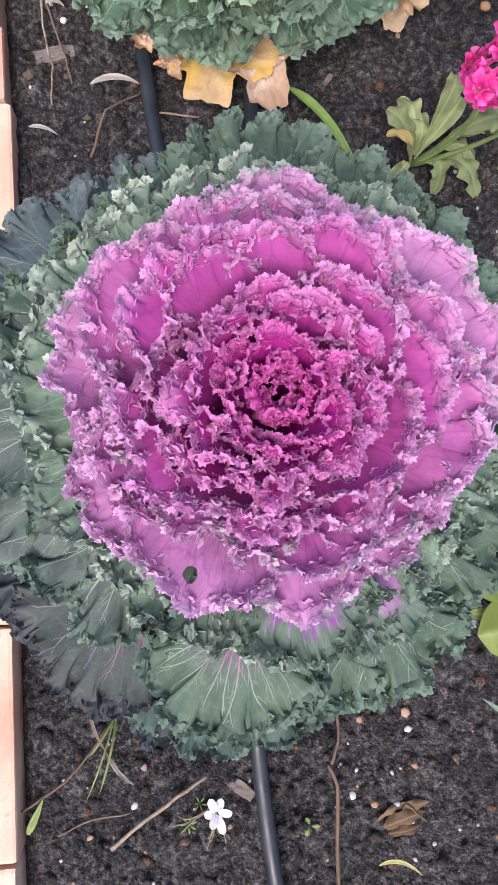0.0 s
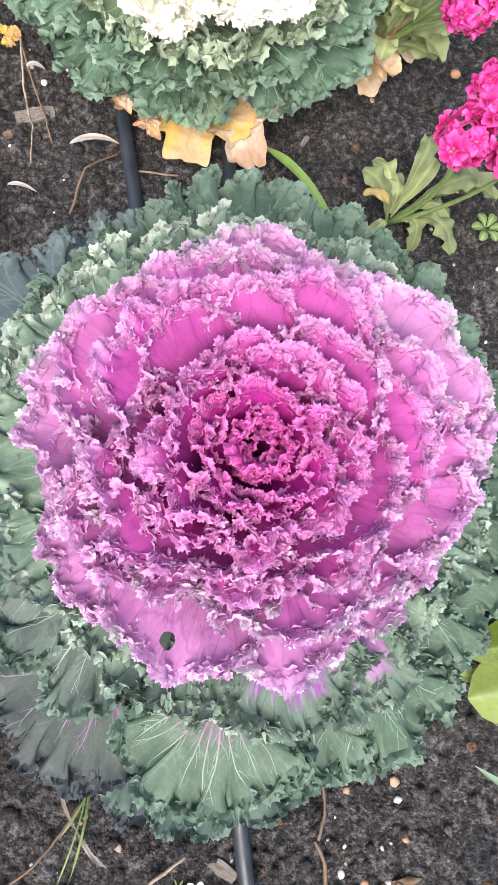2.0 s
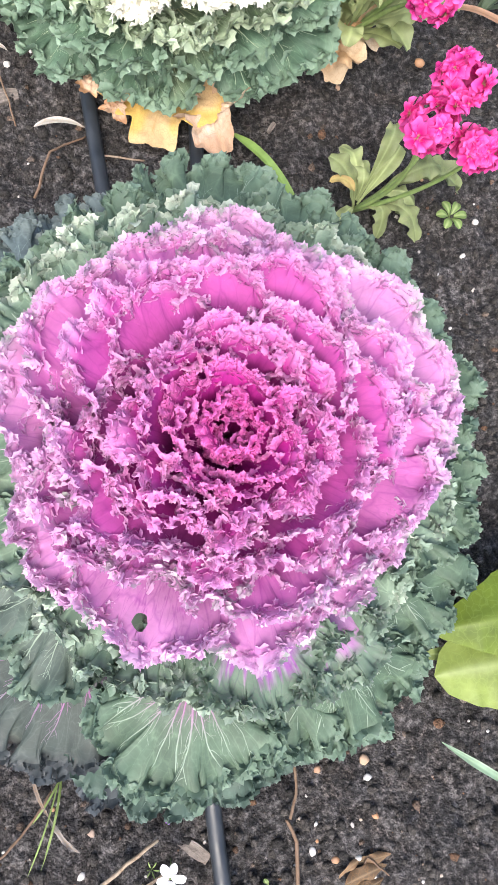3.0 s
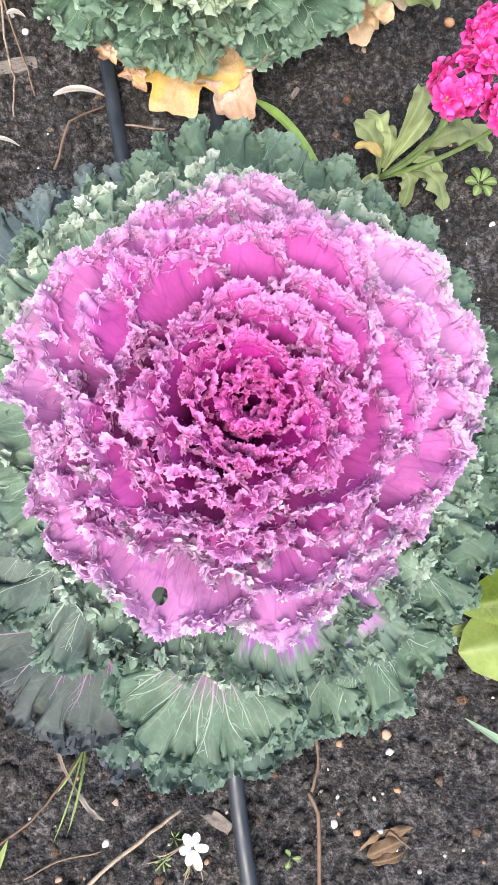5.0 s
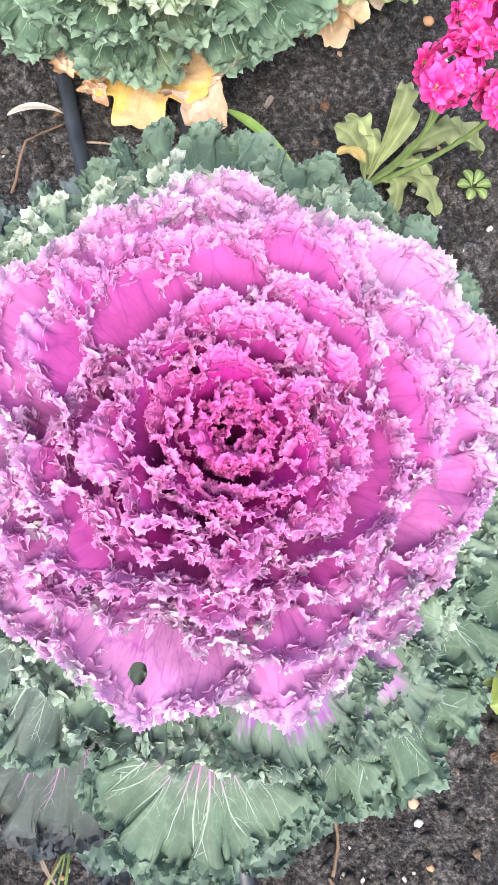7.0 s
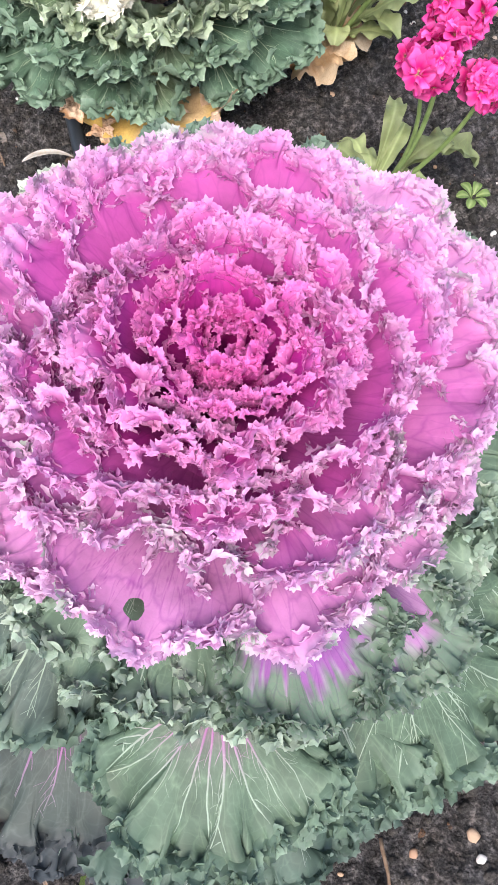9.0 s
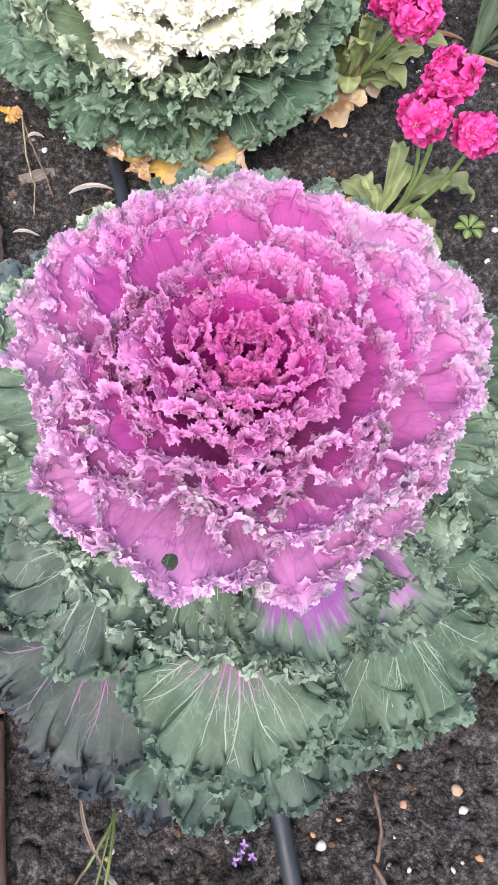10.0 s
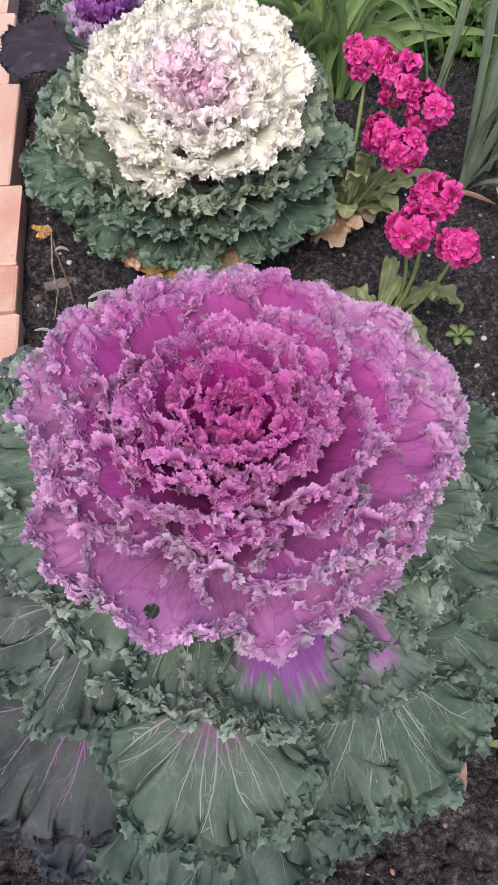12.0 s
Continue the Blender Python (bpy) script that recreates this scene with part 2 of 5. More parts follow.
def vein_tree(L, half, rs, primaries, side=4):
    """Segments (x0, y0, x1, y1, width at start, width at end) of a fan's veins in the flat leaf."""
    segs = []
    angles = np.linspace(-0.80, 0.80, primaries) * half + rs.uniform(-0.05, 0.05, primaries)
    for a in angles:
        mid = 1 - 0.45 * abs(a) / half
        bend = rs.uniform(-0.10, 0.10)
        pts = [np.zeros(2)]
        for q in range(1, 5):
            aa = a + bend * (q / 4) ** 2
            pts.append(np.array([math.cos(aa), math.sin(aa)]) * L * 0.93 * q / 4)
        for q in range(4):
            segs.append((*pts[q], *pts[q + 1], mid * (1 - q * 0.22), mid * (0.78 - q * 0.22)))
        for q in range(side):
            f = 0.30 + 0.55 * (q + rs.uniform(0, 0.6)) / side
            p = np.array([math.cos(a + bend * f * f), math.sin(a + bend * f * f)]) * L * 0.93 * f
            for s in (-1, 1):
                aa = a + s * rs.uniform(0.4, 0.65)
                ln = L * rs.uniform(0.12, 0.22) * (1.2 - 0.6 * f)
                segs.append((*p, *(p + ln * np.array([math.cos(aa), math.sin(aa)])), 0.42 * mid, 0.12))
    return np.array(segs)


def vein_field(x, y, segs, width):
    best = np.zeros(len(x))
    for x0, y0, x1, y1, w0, w1 in segs:
        dx, dy = x1 - x0, y1 - y0
        t = np.clip(((x - x0) * dx + (y - y0) * dy) / (dx * dx + dy * dy + 1e-12), 0, 1)
        d = np.hypot(x - x0 - t * dx, y - y0 - t * dy)
        w = width * (w0 + (w1 - w0) * t)
        best = np.maximum(best, np.exp(-(d / (w + 1e-5)) ** 2) * (0.35 + 0.65 * np.minimum(1, w / width * 1.6)))
    return best


def leaf_ribs(leaf, material, G, H, s, rim, cols_at, L, half, primaries, rs, cols, width, seed):
    """Raised pale veins on a leaf's upper face: ribs from the foot with forking side veins, one mesh."""
    ns, nt = G.shape[:2]

    def on_leaf(px, py):
        ang = min(max(math.atan2(py, px) / half, -0.995), 0.995)
        tj = float(np.interp(ang, cols_at, np.arange(nt)))
        j = min(int(tj), nt - 2)
        si = float(np.interp(math.hypot(px, py) / (L * rim[j]), s, np.arange(ns)))
        i = min(int(si), ns - 2)
        fi, fj = si - i, tj - j
        w = ((1 - fi) * (1 - fj), (1 - fi) * fj, fi * (1 - fj), fi * fj)
        q = ((i, j), (i, j + 1), (i + 1, j), (i + 1, j + 1))
        return sum(a * G[k] for a, k in zip(w, q)), sum(a * H[k] for a, k in zip(w, q))

    verts, faces, tint = [on_leaf(0.03 * L, 0)[0] + on_leaf(0.03 * L, 0)[1] * 0.0004], [], [cols[0]]

    def strip(pts, start, w0, w1):
        """A tapered ridge from the vertex start through flat points; gives the middle vertices."""
        mids, last = [], (start, start, start)
        for k in range(len(pts)):
            a, b = pts[max(k - 1, 0)], pts[min(k + 1, len(pts) - 1)]
            d = np.array(b) - np.array(a)
            d = d / (np.hypot(*d) + 1e-9)
            w = lerp(w0, w1, k / max(1, len(pts) - 1)) / 2
            p, n = on_leaf(*pts[k])
            l = on_leaf(pts[k][0] - d[1] * w, pts[k][1] + d[0] * w)[0]
            r = on_leaf(pts[k][0] + d[1] * w, pts[k][1] - d[0] * w)[0]
            q = len(verts)
            verts.extend([l + n * 0.00012, p + n * (0.00025 + 0.35 * w), r + n * 0.00012])
            f = smoothstep(cols[2] * 0.5, cols[2] * 1.5, math.hypot(*pts[k]) / L)
            c = np.array(cols[0]) * (1 - f) + np.array(cols[1]) * f
            tint.extend([c * 0.8, c, c * 0.8])
            now = (q, q + 1, q + 2)
            if last[0] == last[1]:
                faces.extend([(last[0], now[0], now[1]), (last[0], now[1], now[2])])
            else:
                faces.extend([(last[0], now[0], now[1], last[1]), (last[1], now[1], now[2], last[2])])
            last = now
            mids.append(q + 1)
        return mids

    for m in range(primaries):
        a = lerp(-0.80, 0.80, m / (primaries - 1)) * half + rs.uniform(-0.07, 0.07)
        bend = rs.uniform(-0.16, 0.16)
        reach = rs.uniform(0.84, 0.93)
        wk = width * (1.45 - 0.6 * abs(2 * m / (primaries - 1) - 1)) * rs.uniform(0.8, 1.15)
        fr = np.linspace(0.08, reach, 14)
        wob = np.cumsum(rs.uniform(-0.006, 0.006, 14))
        pts = [(math.cos(a + bend * f * f + o) * f * L, math.sin(a + bend * f * f + o) * f * L) for f, o in zip(fr, wob)]
        mids = strip(pts, 0, wk, wk * 0.22)
        for k in range(3, 13):
            for sd in (-1, 1):
                if rs.rand() < 0.30:
                    d0 = math.atan2(pts[k + 1][1] - pts[k][1], pts[k + 1][0] - pts[k][0]) + sd * rs.uniform(0.32, 0.60)
                    ln = L * rs.uniform(0.10, 0.26) * (1.15 - 0.6 * fr[k])
                    turn = -sd * rs.uniform(0.1, 0.5)
                    cur, side = np.array(pts[k]), []
                    for q in range(1, 6):
                        cur = cur + ln / 5 * np.array((math.cos(d0 + turn * q / 5), math.sin(d0 + turn * q / 5)))
                        side.append(tuple(cur))
                    ids = strip(side, mids[k], wk * 0.30 * (1.2 - fr[k] * 0.6), wk * 0.10)
                    if rs.rand() < 0.6:
                        d1 = d0 + turn * 0.6 + rs.choice((-1, 1)) * rs.uniform(0.6, 1.0)
                        b = np.array(side[2])
                        strip([tuple(b + ln * 0.14 * q * np.array((math.cos(d1), math.sin(d1)))) for q in (1, 2, 3)], ids[2], wk * 0.16, wk * 0.08)
    flat = np.array(verts) + seed
    return link_mesh("vein", np.array(verts), faces, material, leaf, "pale branching leaf vein", np.array(tint), flat)


def toothed_frills(rs, line, N, V, O, length, mid, size, stand, rows=((0.52, 0.52), (1.0, 0.74)), spike=0.36):
    """Small cupped fans with pointed teeth growing from a line on a leaf, one about each place mid along it.
    Gives their points, their column on the line, nearness to the tips, and flat coordinates."""
    n, k = len(mid), 9
    q = np.linspace(-1, 1, k)
    cols = np.arange(len(length))
    half = size[0] * rs.uniform(0.6, 1.0, n)
    f = np.interp(np.clip(mid[:, None] + half[:, None] * q, 0, length[-1]), length, cols)
    i = np.minimum(f.astype(int), len(length) - 2)
    foot = line[i] * (1 - (f - i))[..., None] + line[i + 1] * (f - i)[..., None]
    at = np.rint(np.interp(mid, length, cols)).astype(int)
    up, side, out = N[at], V[at], O[at]
    ta = np.radians(rs.uniform(stand[0], stand[1], n))[:, None]
    yaw = np.radians(rs.uniform(-35, 35, n))[:, None]
    out, side = out * np.cos(yaw) + side * np.sin(yaw), side * np.cos(yaw) - out * np.sin(yaw)
    D = out * np.cos(ta) + up * np.sin(ta)
    M = up * np.cos(ta) - out * np.sin(ta)
    ra = np.radians(rs.uniform(-22, 22, n))[:, None]
    side, M = side * np.cos(ra) + M * np.sin(ra), M * np.cos(ra) - side * np.sin(ra)
    fl = size[1] * rs.uniform(0.65, 1.25, n)
    sp = np.radians(rs.uniform(70, 105, n))
    ang = sp[:, None] * (q + rs.uniform(-0.05, 0.05, (n, k)))
    tip = np.tile(np.arange(k) % 2, (n, 1)) * rs.uniform(0.6, 1.25, (n, k))
    cup, ph, fold = rs.uniform(-0.15, 0.45, n)[:, None], rs.uniform(0, 6.3, n)[:, None], rs.uniform(0.06, 0.24, n)[:, None]
    dirs = np.cos(ang)[..., None] * D[:, None] + np.sin(ang)[..., None] * side[:, None]
    centre = foot.mean(1, keepdims=True)
    layers, near, flat = [foot], [np.zeros((n, k))], [np.zeros((n, k, 3))]
    for t, r in rows:
        R = fl[:, None] * (r * (0.88 + 0.12 * np.cos(1.5 * q)) + (spike * tip if t == 1.0 else 0.06 * tip * (t > 0.5)))
        lift = fl[:, None] * (cup * t * t + fold * t * np.sin(4.2 * q + ph) + (0.16 * tip * np.sin(7 * q + ph) if t == 1.0 else 0))
        layers.append(foot * (1 - 0.7 * t) + centre * 0.7 * t + dirs * R[..., None] + M[:, None] * lift[..., None])
        near.append(np.broadcast_to(0.55 * t, (n, k)) + (0.45 * np.minimum(tip, 1) if t == 1.0 else 0))
        flat.append(np.stack([np.cos(ang) * R, np.sin(ang) * R, 0 * R], 2))
    return np.stack(layers, 1), at, np.stack(near, 1), np.stack(flat, 1)


def kale_leaf(parent, material, az, r_tip, z_tip, r_base, z_base, half, seed, paint, ctrl=(0.55, 0.15), rise=None,
              waves=((0.026, 0.0052, 0.026), (0.0105, 0.0036, 0.012)), crimp=(0.0075, 0.0011), teeth=(0.0040, 0.0010), cup=1.35, cuts=0.0, hole=None,
              primaries=7, droop=0.0, foot=0.55, label="", name="leaf", vw=0.0010, upturn=0.004, lean=0.0, petiole=False, ribs=None, lobes=0.05,
              lace=(0.0036, 0.0050), tiers=(1.0, 0.8, 0.55, 0.28), stand=(-8, 32), per=2, spike=0.36):
    """A fan-shaped leaf growing from near the stalk towards azimuth az, its margin gathered into curled, toothed ruffles.
    waves: length, height and depth from the margin of each order of ruffles; crimp: length and height of the finest one;
    teeth: width and length; lace: spacing and length of the toothed frills in tiers along the margin; stand: their tilt in degrees. paint(e, vein, rnd, s) gives the pigment from nearness to the margin, vein, noise and distance from the foot."""
    rs = np.random.RandomState(seed)
    half = radians(half)
    p0, p2 = np.array([r_base, z_base]), np.array([r_tip, z_tip])
    p1 = np.array([lerp(r_base, r_tip, ctrl[0]), lerp(z_base, z_tip, ctrl[0]) + ctrl[1] * (r_tip - r_base)])
    if rise is not None:
        p1 = np.array([lerp(r_base, r_tip, rise[0]), z_tip + rise[1]])
    tt = np.linspace(-0.6, 1.25, 90)[:, None]
    prof = (1 - tt) ** 2 * p0 + 2 * tt * (1 - tt) * p1 + tt ** 2 * p2
    arc = np.r_[0, np.cumsum(np.hypot(*np.diff(prof, axis=0).T))]
    arc -= np.interp(0.0, tt[:, 0], arc)
    L = max(np.interp(1.0, tt[:, 0], arc), 0.008)
    small = min(1.0, L / 0.045)
    near = np.array([0, 1.0, 2.2, 3.8, 6.0, 9.0, 12.5]) * 0.001 * small
    inner = np.linspace(near[-1], 0.97 * L, 8 if not hole else 40)[1:]
    s = 1 - np.r_[near, inner][::-1] / L
    ns, fine = len(s), len(near) if not hole else len(s)
    # outline of the flat blade
    knots = np.linspace(-1, 1, 15)
    bumps = rs.uniform(-lobes, lobes, 15)

    def rim(T):
        m = (1 - 0.10 * T ** 2 + np.interp(T, knots, bumps)) * (1 - 0.62 * np.abs(T) ** 7)
        if cuts:
            slit = np.abs(((primaries * 1.5 * T + 0.3 + 0.9 * np.sin(T * 9)) % 2) - 1)
            m = m * (1 - cuts * smoothstep(0.25, 1.0, slit) * (0.6 + 0.4 * np.cos(T * 13)))
        return m

    tu = np.linspace(-1, 1, 1201)
    ox, oy = L * rim(tu) * np.cos(tu * half), L * rim(tu) * np.sin(tu * half)
    seg = np.hypot(np.diff(ox), np.diff(oy))
    a0 = np.r_[0, np.cumsum(seg)]
    slope = np.clip(np.gradient(tu * half) * L * rim(tu) / (np.gradient(a0) + 1e-9), 0.25, 1)
    edge_len = a0[-1]
    phases = []
    for lam, amp, deep in waves:
        q = max(3, int(edge_len / lam) + 2)
        st = np.cumsum(rs.uniform(0.45, 1.55, q))
        phases.append((np.linspace(0, edge_len, q), 2 * math.pi * (st / st[-1] * edge_len / lam), rs.uniform(0.45, 1.25, q), rs.uniform(-70, 70, q)))
    rc = max(r_tip, 0.03) * 1.05 / max(cup, 0.05)

    def frames(P):
        du, dv = np.gradient(P, axis=0), np.gradient(P, axis=1)
        N = np.cross(du, dv)
        N /= np.linalg.norm(N, axis=2, keepdims=True) + 1e-9
        if N[1, P.shape[1] // 2, 2] < 0:
            N = -N
        V = dv / (np.linalg.norm(dv, axis=2, keepdims=True) + 1e-9)
        O = np.cross(V, N)
        O *= np.sign((O * du).sum(2, keepdims=True))
        return N, V, O

    def surface(T):
        """The blade with its ruffles on the columns T, without crimp and teeth."""
        S, TT = s[:, None], T[None, :]
        rho = S * L * rim(T)[None, :]
        x, y = rho * np.cos(TT * half), rho * np.sin(TT * half)
        y = y * lerp(foot, 1.0, smoothstep(0.0, 0.45, S))
        dm = (1 - S) * L * (rim(T) * np.interp(T, tu, slope))[None, :]
        q = np.interp(x.ravel(), arc, tt[:, 0])
        r = np.interp(q, tt[:, 0], prof[:, 0]).reshape(x.shape)
        z = np.interp(q, tt[:, 0], prof[:, 1]).reshape(x.shape)
        d = np.clip(y / rc, -2.2, 2.2)
        lat = rc * np.sin(d)
        r = r - rc * (1 - np.cos(d)) * 0.9
        z = z - droop * (y / L) ** 2 * L + lean * lat
        P = np.stack([r, lat, z], 2)
        N = frames(P)[0]
        bulge = lattice(x.ravel() * 36 + seed, y.ravel() * 36, 5).reshape(x.shape) * 0.0016 * smoothstep(0.1, 0.6, S) * small
        P = P + N * bulge[..., None]
        a = np.interp(T, tu, a0)
        for k, ((lam, amp, deep), (pk, pv, pa, pt)) in enumerate(zip(waves, phases)):
            deep = min(deep, 0.7 * L)
            W = np.clip(1 - dm / deep, 0, 1) ** (1.5 if k == 0 else 1.2)
            ph = np.interp(a, pk, pv)[None, :] + np.interp(a, pk, pt)[None, :] * dm
            A = amp * np.interp(a, pk, pa)[None, :] * W
            N, V, O = frames(P)
            lift = A * np.sin(ph) + (upturn * W * W if k == 0 else 0)
            P = P + N * lift[..., None] - V * (0.13 * lam * np.sin(2 * ph) * W)[..., None] + O * (0.35 * A * np.sin(ph + 1.1))[..., None]
        return P, x, y, dm

    P = surface(tu)[0]
    along = np.r_[0, np.cumsum(np.linalg.norm(np.diff(P[-1], axis=0), axis=1))]
    along = 0.8 * along + 0.2 * a0
    nteeth = int(min(max(along[-1] / teeth[0], 12), 300)) // 2 * 2
    w = np.cumsum(np.r_[0, rs.uniform(0.6, 1.4, nteeth)])
    w = np.interp(np.arange(per * nteeth + 1) / per, np.arange(nteeth + 1), w / w[-1])
    T = np.interp(w * along[-1], along, tu)
    P, x, y, dm = surface(T)
    nt = len(T)
    true = np.r_[0, np.cumsum(np.linalg.norm(np.diff(P[-1], axis=0), axis=1))]
    N, V, O = frames(P)
    c1 = np.clip(1 - dm / (0.0065 * small), 0, 1)
    cph = 2 * math.pi * true / crimp[0] + 1.7 * np.sin(true / 0.011 + seed)
    P = P + N * (crimp[1] * np.sin(cph)[None, :] * c1)[..., None]
    N, V, O = frames(P)
    tall = np.repeat(rs.uniform(0.45, 1.25, nteeth) * (0.75 + 0.35 * np.sin(np.arange(nteeth) * 1.05 + 2 * np.sin(np.arange(nteeth) * 0.31))), per)
    tall = np.r_[tall, tall[-1]]
    point = np.tile((0.0, 0.38, 1.0, 0.38) if per == 4 else (0.0, 1.0), nteeth + 1)[:nt]
    wt = np.clip(1 - dm / (0.0030 * small), 0, 1) ** 0.8
    bend = np.repeat(rs.uniform(-0.5, 0.8, nteeth + 1), per)[:nt]
    P = P + O * (teeth[1] * (tall * point - 0.25)[None, :] * wt)[..., None] + N * (teeth[1] * tall * point * bend * wt ** 2)[..., None]
    rnd = 0.5 + 0.5 * lattice(np.broadcast_to(true[None, :] / 0.030 + seed * 3.1, dm.shape).ravel(), dm.ravel() / 0.012, 11).reshape(dm.shape)
    reach_e = 3 * min(0.010, 0.35 * L)
    e = np.clip(1 - dm / reach_e, 0, 1) * 0.80 + 0.06 * point[None, :] * wt
    SS = np.broadcast_to(s[:, None], dm.shape)
    # open interior on every fourth column, ruffled margin on all
    ci = ns - fine
    coarse = np.arange(0, nt, 4)
    idx = np.concatenate([(np.arange(ci)[:, None] * nt + coarse[None, :]).ravel(), (np.arange(ci, ns)[:, None] * nt + np.arange(nt)[None, :]).ravel()])
    nc = len(coarse)
    base = ci * nc
    faces = []
    if ci:
        faces += grid_faces(ci, nc).tolist() if ci > 1 else []
        k = (ci - 1) * nc
        faces += [(k + j, base + 4 * j, base + 4 * j + 1, base + 4 * j + 2, base + 4 * j + 3, base + 4 * j + 4, k + j + 1)[::-1] for j in range(nc - 1)]
    g = grid_faces(fine, nt)
    if hole:
        hx, hy, hr = hole
        fx, fy = x.ravel()[g].mean(1), y.ravel()[g].mean(1)
        g = g[np.hypot(fx - hx * L, fy - hy * L) > hr]
        X, Y = x.ravel() - hx * L, y.ravel() - hy * L
        far = np.hypot(X, Y)
        ring = np.zeros(len(X), bool)
        ring[np.unique(g)] = True
        ring &= far < hr * 1.45
        way = np.arctan2(Y, X)
        want = hr * (1.12 + 0.10 * np.sin(2 * way + 1) + 0.04 * np.sin(5 * way))
        shift = np.where(ring, want - far, 0.0)
        P = P + O * (shift * np.cos(way)).reshape(dm.shape)[..., None] + V * (shift * np.sin(way) * np.sign((V[..., 1] * np.ones(dm.shape)).ravel())).reshape(dm.shape)[..., None]
    faces += (g + base).tolist()
    vein = vein_field(x.ravel()[idx], y.ravel()[idx], vein_tree(L, half, rs, primaries), vw) if ribs is None else np.zeros(len(idx))
    V0, F0, E0, R0, S0, X0, A0 = [P.reshape(-1, 3)[idx]], faces, [e.ravel()[idx]], [rnd.ravel()[idx]], [SS.ravel()[idx]], [np.stack([x.ravel()[idx], y.ravel()[idx], np.zeros(len(idx))], 1)], [np.stack([np.broadcast_to(T[None, :] * half * 7.5, dm.shape).ravel()[idx] + seed * 3.7, SS.ravel()[idx] * L * 17, smoothstep(0.0, 0.010, dm.ravel()[idx])], 1)]
    count = len(idx)
    N, V, O = frames(P)
    for tier, share in enumerate(tiers if lace else ()):
        row = ns - 1 - (0, 2, 4, 5)[tier]
        length = np.r_[0, np.cumsum(np.linalg.norm(np.diff(P[row], axis=0), axis=1))]
        nl = max(3, int(length[-1] / lace[0]))
        mid = (np.arange(nl) + rs.uniform(0.2, 0.8, nl)) / nl * length[-1]
        mid = mid[(rs.rand(nl) < share) & (np.abs(np.interp(mid, length, T)) < 0.965)]
        if not len(mid):
            continue
        fan = toothed_frills(rs, P[row], N[row], V[row], O[row], length, mid, lace, (stand[0] + 14 * tier, stand[1] + 14 * tier), spike=spike)
        n, kr, kc = fan[0].shape[:3]
        V0.append(fan[0].reshape(-1, 3))
        g = grid_faces(kr, kc)
        F0 = F0 + (count + (np.arange(n)[:, None, None] * kr * kc + g[None])).reshape(-1, 4).tolist()
        at = fan[1]
        eb = e[row][at][:, None, None]
        E0.append(np.clip(eb + (0.985 - eb) * fan[2], 0, 1).ravel())
        R0.append(np.broadcast_to((0.6 * rnd[row][at] + 0.4 * rs.rand(n))[:, None, None], (n, kr, kc)).ravel())
        S0.append(np.ones(n * kr * kc))
        X0.append((np.stack([x[row][at], y[row][at], 0 * at], 1)[:, None, None] + fan[3]).reshape(-1, 3))
        A0.append(np.broadcast_to(np.stack([T[at] * half * 7.5 + seed * 3.7, 0 * at + L * 17, 0 * at], 1)[:, None, None], (n, kr, kc, 3)).reshape(-1, 3))
        count += n * kr * kc
    vein = np.r_[vein, np.zeros(count - len(idx))]
    ca, sa = math.cos(radians(az)), math.sin(radians(az))
    turn = lambda Q: np.stack([Q[..., 0] * ca - Q[..., 1] * sa, Q[..., 0] * sa + Q[..., 1] * ca, Q[..., 2]], -1)
    tint = paint(np.concatenate(E0), vein, np.concatenate(R0), np.concatenate(S0))
    flat = np.concatenate(X0) + np.array([seed * 0.37, 0, 0])
    ob = link_mesh(name, turn(np.concatenate(V0)), F0, material, parent, label, tint, flat, fan=np.concatenate(A0))
    if ribs is not None:
        leaf_ribs(ob, material, turn(P)[:, coarse], turn(N)[:, coarse], s, rim(T[coarse]), T[coarse], L, half, primaries, rs, ribs, vw, seed)
    if petiole:
        foot_at = (r_base * ca, r_base * sa, z_base - 0.001)
        tube("petiole", bezier((0.008 * ca, 0.008 * sa, z_base * 0.55), (r_base * 0.6 * ca, r_base * 0.6 * sa, z_base * 0.9), foot_at, 7), 0.0032, STALK, parent, "", 7)
    return ob


def tube(name, points, radii, material, parent=None, label="", sides=8, wobble=0.0, seed=0, caps=True):
    """A round bar along points, with a radius at each."""
    pts = [Vector(p) for p in points]
    rs = random.Random(seed)
    verts, faces = [], []
    up = Vector((0.13, 0.31, 0.94))
    for i, p in enumerate(pts):
        d = (pts[min(i + 1, len(pts) - 1)] - pts[max(i - 1, 0)]).normalized()
        a = d.cross(up).normalized() if abs(d.dot(up)) < 0.98 else d.cross(Vector((1, 0, 0))).normalized()
        b = d.cross(a)
        r = radii[i] if isinstance(radii, (list, tuple)) else radii
        for k in range(sides):
            w = 2 * math.pi * k / sides
            rr = r * (1 + rs.uniform(-wobble, wobble))
            verts.append(tuple(p + a * math.cos(w) * rr + b * math.sin(w) * rr))
    n = len(pts)
    for i in range(n - 1):
        for k in range(sides):
            j = (k + 1) % sides
            faces.append((i * sides + k, i * sides + j, (i + 1) * sides + j, (i + 1) * sides + k))
    if caps:
        faces.append(tuple(range(sides))[::-1])
        faces.append(tuple((n - 1) * sides + k for k in range(sides)))
    return link_mesh(name, verts, faces, material, parent, label)


def bezier(p0, p1, p2, n):
    p0, p1, p2 = Vector(p0), Vector(p1), Vector(p2)
    return [p0 * (1 - t) ** 2 + p1 * 2 * t * (1 - t) + p2 * t * t for t in [i / (n - 1) for i in range(n)]]


